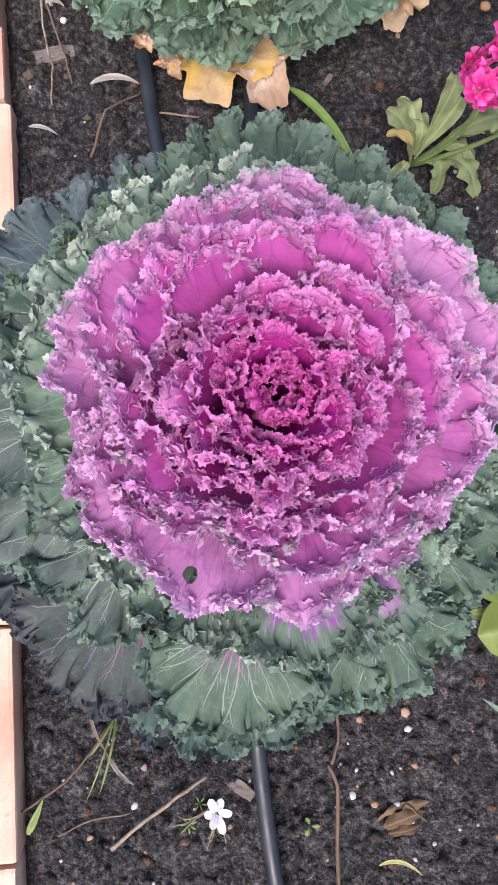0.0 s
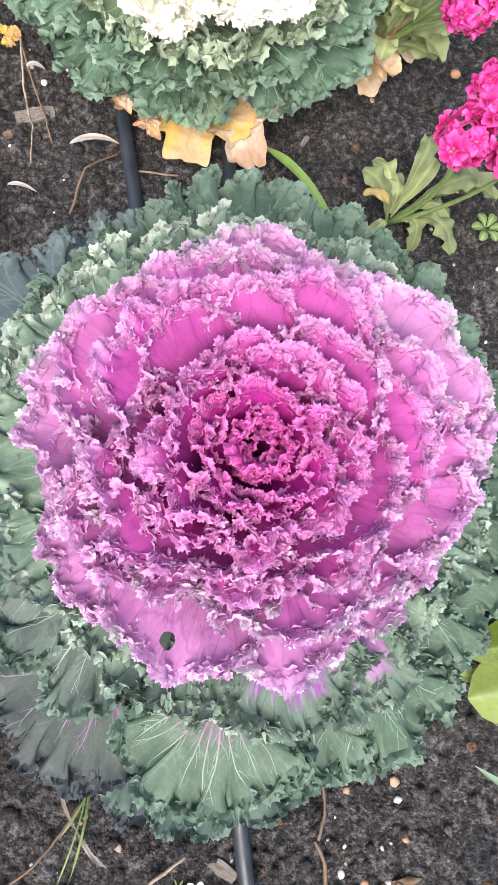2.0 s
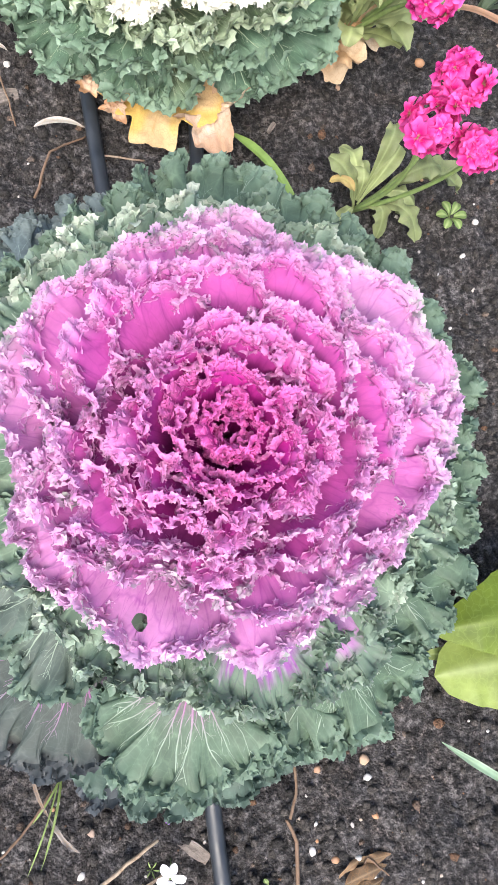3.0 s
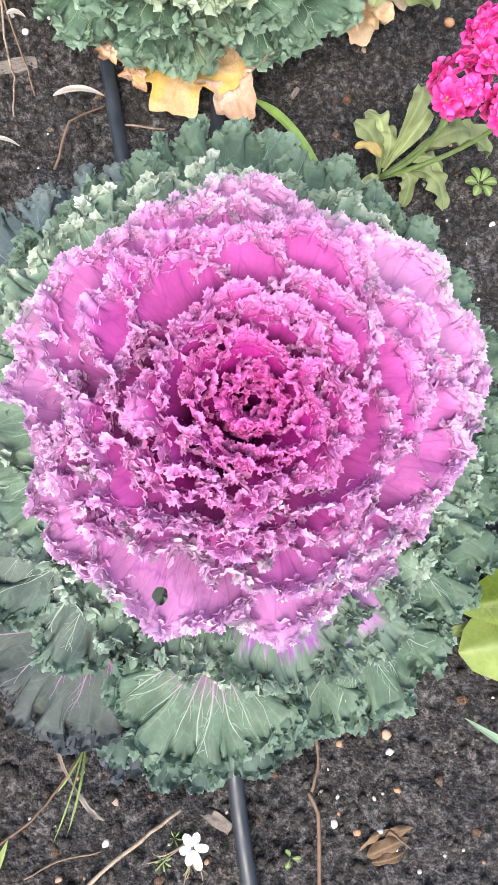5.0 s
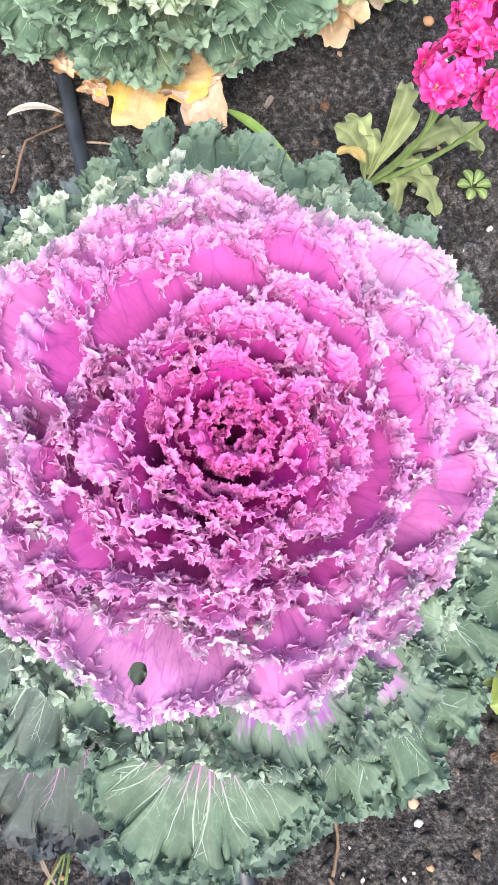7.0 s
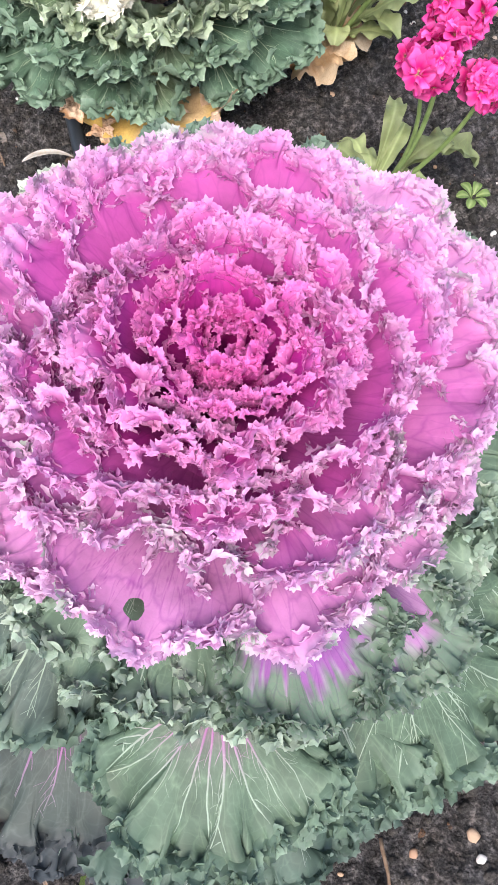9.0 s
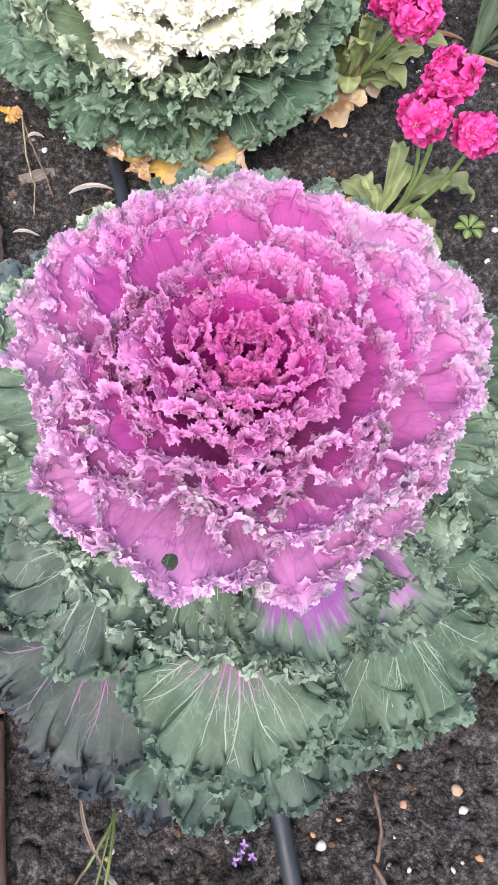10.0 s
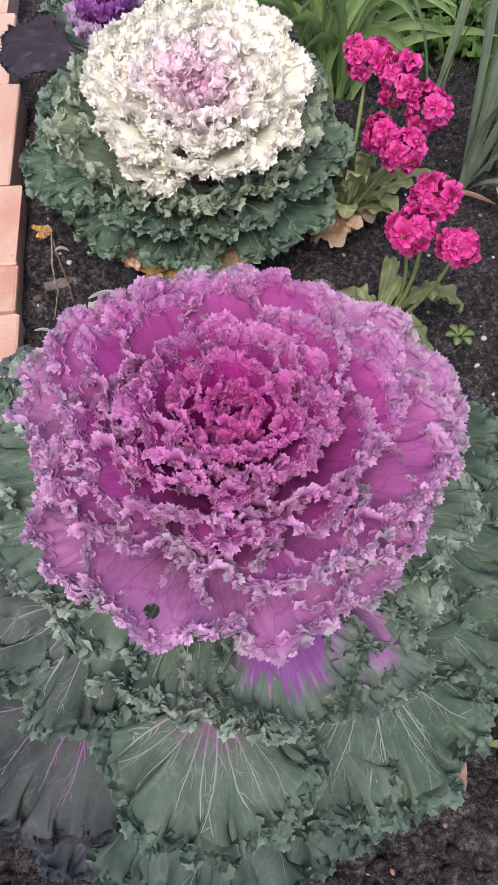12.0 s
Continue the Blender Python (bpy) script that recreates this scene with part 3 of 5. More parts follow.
def blade(name, p0, p1, p2, width, material, parent, c0, c1, seed=0, shape="lance", fold=0.25, wave=0.0,
          up=(0, 0, 1), label="", n=18, k=9, rib=(0.35, 0.42, 0.18), curl=0.0):
    """A long leaf from p0 to p2 bowed towards p1; c0 at the rib, c1 at the margin."""
    rs = np.random.RandomState(seed)
    t = np.linspace(0, 1, n)[:, None]
    p0, p1, p2, up = np.array(p0), np.array(p1), np.array(p2), np.array(up, float)
    C = (1 - t) ** 2 * p0 + 2 * t * (1 - t) * p1 + t * t * p2
    D = np.gradient(C, axis=0)
    D /= np.linalg.norm(D, axis=1, keepdims=True) + 1e-9
    A = np.cross(D, up)
    A /= np.linalg.norm(A, axis=1, keepdims=True) + 1e-9
    B = np.cross(A, D)
    t = t[:, 0]
    if shape == "lance":
        w = np.sin(np.pi * np.clip(t, 0, 1) ** 0.8) ** 0.8 * 0.96 + 0.06
    elif shape == "spoon":
        w = 0.13 + 0.87 * np.sin(np.pi * np.clip((t - 0.10) / 0.92, 0, 1) ** 1.5) ** 0.8
    elif shape == "strap":
        w = np.minimum(1, (1 - t) * 4 + 0.02) ** 0.7 * (0.75 + 0.25 * t)
    else:
        w = np.sqrt(np.clip(1 - (2 * t - 1) ** 2, 0, 1)) + 0.03
    v = np.linspace(-1, 1, k)
    L = np.linalg.norm(np.diff(C, axis=0), axis=1).sum()
    T, Vv = np.meshgrid(t, v, indexing="ij")
    off = width / 2 * w[:, None] * Vv
    ruff = wave * np.sin(T * L / 0.0042 + seed + 2.2 * np.sign(Vv)) * np.abs(Vv) ** 2 * w[:, None]
    rise = fold * np.abs(off) + ruff + 0.03 * width * np.interp(T, np.linspace(0, 1, 7), rs.uniform(-1, 1, 7)) - curl * off ** 2 / width
    P = C[:, None] + A[:, None] * off[..., None] + B[:, None] * rise[..., None]
    vv = np.abs(Vv).ravel()
    tint = mixc(c0, c1, smoothstep(0, 1, vv))
    mark = 0.5 + 0.5 * lattice(T.ravel() * 7 + seed, Vv.ravel() * 2 + 9, 3)
    tint = tint * (0.82 + 0.36 * mark[:, None])
    ribm = np.exp(-(vv / 0.14) ** 2)
    tint = mixc(tint, rib, ribm * 0.7)
    flat = np.stack([T.ravel() * L + seed * 0.31, off.ravel(), 0 * off.ravel()], 1)
    return link_mesh(name, P.reshape(-1, 3), grid_faces(n, k), material, parent, label, tint, flat)


# ---- ground ----
def spread(lo, hi, step, far):
    core = np.arange(lo, hi + step / 2, step)
    out = step * 1.9 ** np.arange(1, 40)
    out = np.cumsum(out)
    out = out[out < far]
    return np.r_[(lo - out)[::-1], core, hi + out]


def soil_height(x, y):
    h = 0.009 * lattice(x * 7, y * 7, 1) + 0.006 * lattice(x * 19, y * 19, 2) + 0.0060 * lattice(x * 48, y * 48, 3)
    c = lattice(x * 95, y * 95, 4)
    h = h + 0.0050 * np.abs(c) + 0.0034 * lattice(x * 130 + 0.6 * y * 130, y * 130 - 0.6 * x * 130, 6)
    return h * smoothstep(-0.09, 0.02, x) - 0.03 * (1 - smoothstep(-0.05, -0.015, x)) - 0.004


gx, gy = spread(-0.06, 0.72, 0.0040, 60), spread(-0.24, 1.30, 0.0046, 60)
X, Y = np.meshgrid(gx, gy, indexing="ij")
Z = soil_height(X, Y)
ground = link_mesh("ground", np.stack([X.ravel(), Y.ravel(), Z.ravel()], 1), grid_faces(len(gx), len(gy))[:, ::-1], SOIL)
tagged(ground, "dark damp crumbly garden soil of the flower bed", "soil", kind="structure")


def ground_z(x, y):
    return float(soil_height(np.array([x]), np.array([y]))[0])


# ---- brick edging ----
edging = thing("brick_edging", (0, 0, 0), "weathered orange clay bricks edging the bed", "brick edging", kind="structure")


def brick_mesh(w, l, h, seed):
    rs = random.Random(seed)
    bm = bmesh.new()
    bmesh.ops.create_cube(bm, size=1)
    bmesh.ops.scale(bm, vec=(w, l, h), verts=bm.verts)
    bmesh.ops.bevel(bm, geom=bm.edges[:], offset=0.0035, segments=2, affect='EDGES', profile=0.6)
    for v in bm.verts:
        v.co += Vector((rs.uniform(-1, 1), rs.uniform(-1, 1), rs.uniform(-0.6, 0.6))) * 0.0011
    return bm


# ---- kale ----
def paint_pink(lam, edge, tip, tip_amount, vein_col=None):
    lam, edge, tip = np.array(lam), np.array(edge), np.array(tip)
    dark_vein = lam * np.array((0.62, 0.30, 0.66)) if vein_col is None else np.array(vein_col)

    def f(e, vein, rnd, s):
        c = mixc(lam * np.array((0.90, 0.70, 0.88)), lam, smoothstep(0.05, 0.65, s))
        c = mixc(c, dark_vein, 1.0 * vein * (1 - smoothstep(0.70, 0.95, e)))
        c = mixc(c, edge, 0.95 * smoothstep(0.52, 0.95, e + 0.12 * (rnd - 0.5)))
        c = mixc(c, tip, np.clip(tip_amount * smoothstep(0.72, 0.93, e + 0.05 * (rnd - 0.5)) * smoothstep(0.62, 0.80, rnd), 0, 1))
        c = mixc(c, 0.5 * edge + np.array((0.44, 0.34, 0.43)), 0.40 * smoothstep(0.93, 1.0, e))
        return c
    return f


def paint_flamed(inner, outer, pale):
    """Purple blade that runs out along the veins into a green margin with pale edges."""
    def f(e, vein, rnd, s):
        k = smoothstep(0.26, 0.36, 1.0 - s + 0.30 * vein + 0.08 * (rnd - 0.5))
        c = mixc(np.array(outer) * (0.85 + 0.3 * rnd[:, None]), np.array(inner), k)
        ring = np.exp(-((k - 0.5) / 0.25) ** 2)
        c = mixc(c, pale, 0.45 * ring)
        return mixc(c, pale, 0.5 * smoothstep(0.95, 1.0, e) * (1 - k))
    return f


def paint_green(lam, edge, vein_col, root=(0.42, 0.10, 0.34), root_reach=0.35, pale=0.0):
    lam, edge = np.array(lam), np.array(edge)

    def f(e, vein, rnd, s):
        c = lam * (0.80 + 0.40 * rnd[:, None])
        c = mixc(c, edge, 0.75 * smoothstep(0.45, 0.95, e + 0.16 * (rnd - 0.5)))
        c = mixc(c, 0.7 * edge + 0.12, 0.6 * smoothstep(0.94, 1.0, e))
        v = mixc(root, vein_col, smoothstep(root_reach * 0.6, root_reach * 1.6, s))
        k = np.clip(1.15 * vein, 0, 1) * (1 - 0.6 * smoothstep(0.75, 1.0, e))
        c = c * (1 - k[:, None]) + v * k[:, None]
        c = mixc(c, root, 0.25 * (1 - smoothstep(0.1, root_reach, s)))
        c = mixc(c, (0.46, 0.51, 0.43), np.clip(pale * smoothstep(0.70, 0.97, e) * smoothstep(0.42, 0.70, rnd), 0, 1))
        return c
    return f


kale = thing("ornamental_kale", (0.205, 0.280, 0.0), "large ornamental kale with frilled magenta heart and grey-green outer leaves", "ornamental kale")
tube("stalk", [(0, 0, -0.02), (0.002, 0.001, 0.08), (0, 0, 0.17), (0, 0, 0.24)], [0.018, 0.017, 0.022, 0.010], STALK, kale, "thick pale kale stalk", 14, 0.06, 3)

# azimuth, reach, height of the margin, half angle of the fan
CORE = [(20, .010, .290, 80), (140, .012, .292, 80), (255, .011, .290, 80), (70, .020, .297, 70), (350, .021, .297, 70),
        (190, .022, .297, 70), (290, .023, .296, 70), (125, .024, .298, 70)]
RING1 = [(27, .042, .304, 66), (-28, .044, .303, 64), (-82, .046, .302, 62), (215, .046, .304, 62), (152, .044, .305, 64), (92, .042, .305, 62)]
RING2 = [(65, .074, .305, 60), (24, .070, .308, 55), (-20, .072, .306, 55), (-60, .070, .302, 55), (-105, .068, .298, 52),
         (222, .072, .302, 52), (186, .074, .307, 52), (148, .070, .308, 52), (108, .072, .308, 50)]
RING3 = [(40, .103, .300, 50), (4, .106, .302, 50), (-31, .100, .297, 50), (-64, .100, .292, 48), (-97, .098, .288, 46), (232, .102, .290, 46),
         (204, .105, .297, 46), (174, .106, .302, 46), (140, .104, .303, 46), (104, .108, .302, 46), (74, .108, .300, 44)]
RING4 = [(54, .132, .286, 46), (20, .134, .287, 46), (-10, .134, .284, 44), (-40, .130, .276, 44), (-76, .130, .272, 46), (258, .116, .272, 42),
         (230, .106, .280, 40), (198, .134, .283, 42), (170, .134, .290, 42), (143, .132, .290, 42), (106, .132, .288, 44), (80, .134, .286, 40)]
RING5 = [(30, .164, .262, 44), (4, .160, .258, 44), (-24, .165, .254, 44), (-54, .160, .246, 46), (275, .138, .246, 40), (240, .149, .258, 48), (214, .168, .236, 36),
         (186, .142, .266, 42), (159, .144, .274, 44), (136, .150, .264, 40), (112, .147, .268, 42), (86, .152, .266, 42), (58, .153, .264, 40)]
seed = 100
HEART = ((0.014, 0.0026, 0.012), (0.0062, 0.0018, 0.007)), (0.0025, 0.0028)
MIDDLE = ((0.030, 0.0042, 0.018), (0.0092, 0.0028, 0.010)), (0.0032, 0.0038)
WIDE = ((0.038, 0.0048, 0.022), (0.0110, 0.0032, 0.012)), (0.0036, 0.0044)
for ring, (lam, edge, tipa, base, (waves, lace)) in zip((CORE, RING1, RING2, RING3, RING4, RING5), (
        ((0.40, 0.013, 0.21), (0.75, 0.17, 0.50), 0.0, (.003, .262), HEART),
        ((0.43, 0.021, 0.25), (0.78, 0.25, 0.58), 0.0, (.005, .238), HEART),
        ((0.45, 0.045, 0.29), (0.78, 0.34, 0.64), 0.10, (.009, .215), MIDDLE),
        ((0.48, 0.085, 0.34), (0.78, 0.42, 0.69), 0.30, (.016, .208), MIDDLE),
        ((0.57, 0.170, 0.45), (0.79, 0.49, 0.73), 0.60, (.026, .200), WIDE),
        ((0.62, 0.260, 0.53), (0.79, 0.55, 0.75), 1.0, (.034, .190), WIDE))):
    for az, reach, high, half in ring:
        seed += 1
        rr = random.Random(seed)
        w = rr.uniform(0.92, 1.08)
        holed = ring is RING5 and az == 240
        kale_leaf(kale, KALE_PINK, az + (0 if holed else rr.uniform(-5, 5)), reach * (1.03 if holed else rr.uniform(0.86, 1.08)), high + rr.uniform(-0.007, 0.007), *base, half + rr.uniform(-4, 6), seed,
                  paint_pink(np.array(lam) * w, edge, (0.42, 0.50, 0.42), tipa), rise=(rr.uniform(0.45, 0.75), rr.uniform(-0.012, 0.004)),
                  waves=waves, lace=lace, tiers=(1.0, 0.85, 0.65, 0.4), lean=rr.uniform(-0.12, 0.12), primaries=13, vw=0.0009, hole=(0.85, 0.02, 0.0048) if holed else None)
# purple leaf with a green margin, low at the front
kale_leaf(kale, KALE_PINK, 279, .188, .216, .104, .226, 54, 171, paint_flamed((0.33, 0.12, 0.37), (0.16, 0.24, 0.17), (0.52, 0.50, 0.52)),
          ctrl=(0.5, 0.10), waves=((0.034, 0.0050, 0.024), (0.0130, 0.0030, 0.012)), lace=(0.0050, 0.0058), tiers=(1.0, 0.8, 0.4), stand=(-25, 40), primaries=11, vw=0.0030, teeth=(0.0026, 0.0010), petiole=True, label="purple leaf running out into a green frilled margin")
kale_leaf(kale, KALE_PINK, 297, .198, .210, .120, .216, 40, 172, paint_flamed((0.46, 0.24, 0.46), (0.18, 0.26, 0.19), (0.58, 0.56, 0.57)),
          ctrl=(0.5, 0.10), waves=((0.030, 0.0060, 0.024), (0.0120, 0.0030, 0.012)), lace=(0.0050, 0.0058), tiers=(1.0, 0.5), stand=(-25, 30), primaries=7, vw=0.0030, teeth=(0.0026, 0.0010), petiole=True, label="lilac and green frilled leaf")

LEAFY = ((0.034, 0.0065, 0.032), (0.0145, 0.0046, 0.015))
BROAD = ((0.044, 0.0075, 0.042), (0.0160, 0.0050, 0.018))
# green collar: azimuth, reach, height of the margin, half angle
COLLAR = [(12, .178, .232, 58), (38, .184, .228, 58), (64, .186, .226, 58), (92, .190, .222, 58), (118, .188, .222, 58), (142, .188, .226, 58),
          (168, .180, .226, 58), (196, .176, .218, 58), (222, .164, .216, 54), (242, .180, .210, 48), (258, .180, .206, 44), (274, .186, .204, 44), (293, .184, .206, 46), (314, .176, .212, 52), (340, .174, .224, 56)]
for az, reach, high, half in COLLAR:
    seed += 1
    kale_leaf(kale, KALE_GREEN, az, reach, high, .075, .180, half, seed,
              paint_green((0.105, 0.160, 0.112), (0.25, 0.335, 0.26), (0.55, 0.59, 0.50), pale=0.95 if az < 150 or az > 300 else 0.5), ctrl=(0.6, 0.06), droop=0.08, waves=LEAFY, lace=(0.0050, 0.0062), tiers=(1.0, 0.7, 0.3), spike=0.24, vw=0.0015, primaries=8, rise=(0.5, 0.012), ribs=((0.36, 0.27, 0.33), (0.31, 0.39, 0.30), 0.4), petiole=True, foot=0.8)
# spreading leaves: azimuth, reach, height of the margin, half angle, foot's reach and height
OUTER = [(260, .252, .176, 72, .160, .204), (299, .258, .140, 84, .158, .188), (328, .236, .160, 72, .120, .180), (350, .226, .165, 70, .120, .182), (16, .234, .170, 70, .120, .184),
         (38, .232, .178, 68, .120, .188), (60, .242, .170, 68, .125, .186), (84, .256, .160, 70, .130, .180), (106, .226, .175, 66, .115, .186), (128, .214, .176, 66, .110, .188), (150, .216, .182, 70, .110, .190)]
OUTER2 = [(172, .244, .176, 70, .125, .190), (197, .238, .168, 70, .125, .186), (219, .218, .172, 66, .120, .186), (279, .246, .150, 60, .140, .180), (316, .236, .140, 60, .140, .170)]
wet = []
for az, reach, high, half, rb, zb in OUTER + OUTER2:
    seed += 1
    left = 165 < az < 225
    lf = kale_leaf(kale, KALE_GREEN, az, reach, high, rb, zb, half, seed,
              paint_green((0.070, 0.110, 0.074) if not left else (0.070, 0.095, 0.080), (0.140, 0.210, 0.156), (0.46, 0.52, 0.42), root_reach=0.45 if 160 < az < 270 else 0.2), ctrl=(0.55, 0.10), ribs=((0.30, 0.12, 0.27), (0.25, 0.32, 0.25), 0.42 if 160 < az < 280 else 0.10), waves=BROAD, lace=(0.0064, 0.0070), tiers=(1.0, 0.9, 0.6, 0.3) if az in (260, 299) else (1.0, 0.6, 0.25), spike=0.22, stand=(-30, 30), droop=0.10, vw=0.0015, primaries=10, petiole=True, foot=1.0)
    if az in (259, 298, 197, 172, 84, 16):
        wet.append(lf)
# lower leaves, with the blade's and the margin's colour besides
SLATE, SAGE, BLUE, PALE = ((0.043, 0.056, 0.050), (0.064, 0.070, 0.076)), ((0.056, 0.092, 0.072), (0.095, 0.142, 0.116)), ((0.036, 0.046, 0.052), (0.052, 0.064, 0.074)), ((0.085, 0.112, 0.112), (0.12, 0.155, 0.155))
LOW = [(231, .268, .130, 94, .168, .170, SLATE), (243, .286, .092, 70, .140, .130, BLUE), (261, .282, .114, 70, .140, .145, SAGE), (277, .262, .112, 66, .130, .145, SAGE), (141, .276, .125, 78, .150, .155, PALE),
       (117, .264, .105, 66, .130, .140, PALE), (163, .262, .120, 70, .130, .150, PALE), (190, .262, .110, 66, .130, .140, SLATE), (212, .266, .100, 66, .130, .140, BLUE)]
for az, reach, high, half, rb, zb, (lam, edge) in LOW:
    seed += 1
    main = az == 231
    kale_leaf(kale, KALE_GREEN, az, reach, high, rb, zb, half, seed,
              paint_green(lam, edge, (0.24, 0.29, 0.29), root=(0.30, 0.11, 0.28), root_reach=0.5 if main else 0.3),
              ctrl=(0.55, 0.12), ribs=((0.24, 0.085, 0.23) if main else (0.22, 0.20, 0.22), (0.17, 0.16, 0.18) if main else (0.20, 0.26, 0.23), 0.6 if main else 0.2), waves=BROAD, lace=(0.0066, 0.0064), tiers=(1.0, 0.45), spike=0.20, stand=(-30, 25), droop=0.12, vw=0.0017 if main else 0.0013, primaries=9, petiole=True, foot=1.0, label="greyish lower leaf")


def water_drops(leaves, count, seed):
    """Beads of rain lying on the blades."""
    rr = random.Random(seed)
    bm = bmesh.new()
    bmesh.ops.create_uvsphere(bm, u_segments=12, v_segments=8, radius=1)
    for f in bm.faces:
        f.smooth = True
    me = bpy.data.meshes.new("water_drop")
    bm.to_mesh(me)
    bm.free()
    me.materials.append(DROP)
    for lf in leaves:
        n = len(lf.data.vertices)
        for i in range(count):
            v = lf.data.vertices[rr.randrange(int(n * 0.08), int(n * 0.45))]
            ob = new("water_drop", me)
            r = rr.choice((0.0007, 0.0009, 0.0012, 0.0018))
            ob.location = kale.location + v.co + Vector((0, 0, r * 0.4))
            ob.scale = (r, r * rr.uniform(0.85, 1.1), r * 0.6)
            tagged(ob, "clear rain drop lying on a kale leaf", "water drop", "rain drops on the kale")


water_drops(wet, 9, 8)

# white-hearted kale behind
pale = thing("ornamental_kale", (0.212, 0.836, 0.0), "ornamental kale with cream frilled heart and dark green frilled leaves", "ornamental kale")
pale.rotation_euler = (0.26, 0, 0)
tube("stalk", [(0, 0, -0.02), (0.002, 0.001, 0.06), (0, 0, 0.12), (0, 0, 0.17)], [0.018, 0.017, 0.020, 0.010], STALK, pale, "thick pale kale stalk", 12, 0.06, 4)


def paint_plain(lam, edge):
    return lambda e, vein, rnd, s: mixc(mixc(lam, edge, smoothstep(0.55, 0.92, e + 0.1 * (rnd - 0.5))), np.array(lam) * 0.9, 0.3 * vein)


for count, reach, high, half, lam, edge, base in ((4, .014, .222, 75, (0.55, 0.16, 0.35), (0.78, 0.50, 0.62), (.004, .17)),
                                                 (6, .036, .228, 62, (0.68, 0.38, 0.48), (0.84, 0.66, 0.70), (.006, .155)),
                                                 (8, .064, .228, 54, (0.84, 0.70, 0.68), (0.92, 0.86, 0.81), (.010, .165)),
                                                 (10, .096, .220, 50, (0.90, 0.86, 0.72), (0.92, 0.90, 0.80), (.016, .155)),
                                                 (11, .132, .205, 48, (0.89, 0.88, 0.72), (0.92, 0.91, 0.80), (.022, .150))):
    for i in range(count):
        seed += 1
        rr = random.Random(seed)
        az = 360 * i / count + reach * 900 + rr.uniform(-8, 8)
        grow = 1 + 0.20 * max(0.0, math.sin(radians(az))) - 0.10 * max(0.0, -math.cos(radians(az))) - 0.23 * max(0.0, -math.sin(radians(az)))
        kale_leaf(pale, KALE_WHITE, az, reach * grow * rr.uniform(0.94, 1.06), high + rr.uniform(-.006, .006), *base, half, seed,
                  paint_plain(lam, edge), rise=(rr.uniform(0.4, 0.6), rr.uniform(-0.004, 0.008)), waves=WIDE[0], lace=(0.0066, 0.0080), tiers=(1.0, 0.6, 0.3), teeth=(0.006, 0.001))
kale_leaf(pale, KALE_WHITE, 236, .118, .190, .030, .150, 34, 611, paint_plain((0.88, 0.86, 0.72), (0.92, 0.90, 0.80)), rise=(0.5, 0.004), waves=WIDE[0], lace=(0.0066, 0.0080), tiers=(1.0, 0.6, 0.3), teeth=(0.006, 0.001), label="low cream frilled leaf")
for count, reach, high, half, lam, edge, base in ((12, .160, .170, 58, (0.150, 0.215, 0.130), (0.42, 0.50, 0.36), (.060, .125)),
                                                 (12, .186, .135, 60, (0.080, 0.140, 0.092), (0.22, 0.32, 0.23), (.080, .115)),
                                                 (11, .202, .095, 60, (0.072, 0.128, 0.085), (0.19, 0.28, 0.20), (.090, .090))):
    for i in range(count):
        seed += 1
        rr = random.Random(seed)
        az = (360 * i / count + reach * 700 + rr.uniform(-8, 8)) % 360
        front = max(0.0, -math.sin(radians(az)))
        kale_leaf(pale, KALE_GREEN, az, reach * rr.uniform(0.97, 1.08) * (1 - 0.30 * front), high + rr.uniform(-.012, .012), *base, half, seed,
                  paint_green(lam, edge, (0.40, 0.50, 0.30), root=(0.46, 0.50, 0.26), root_reach=1.3 if 255 < az < 285 and reach > 0.18 else 0.75 if rr.random() < 0.3 else 0.3), ctrl=(0.6, 0.16), ribs=((0.46, 0.50, 0.28), (0.34, 0.43, 0.30), 0.4), waves=LEAFY, lace=(0.0100, 0.0098), tiers=(1.0, 0.5, 0.2), spike=0.22, teeth=(0.007, 0.001), droop=0.1, petiole=True, foot=0.9, vw=0.0012)

# purple kale further back
dark = thing("ornamental_kale", (0.108, 1.130, 0.0), "purple ornamental kale with dusky lower leaf", "ornamental kale")
tube("stalk", [(0, 0, -0.02), (0, 0, 0.06), (0, 0, 0.13)], [0.016, 0.016, 0.010], STALK, dark, "", 10, 0.06, 5)
for count, reach, high, half, lam, edge, base in ((5, .022, .165, 66, (0.22, 0.02, 0.22), (0.42, 0.10, 0.42), (.005, .11)),
                                                 (8, .042, .155, 54, (0.28, 0.04, 0.30), (0.48, 0.18, 0.52), (.010, .10)),
                                                 (9, .058, .130, 48, (0.36, 0.16, 0.38), (0.60, 0.46, 0.60), (.014, .08))):
    for i in range(count):
        seed += 1
        kale_leaf(dark, KALE_PINK, 360 * i / count + reach * 900, reach, high, *base, half, seed, paint_plain(lam, edge), ctrl=(0.55, -0.05), teeth=(0.0080, 0.001), lace=(0.009, 0.009), tiers=(1.0, 0.5))
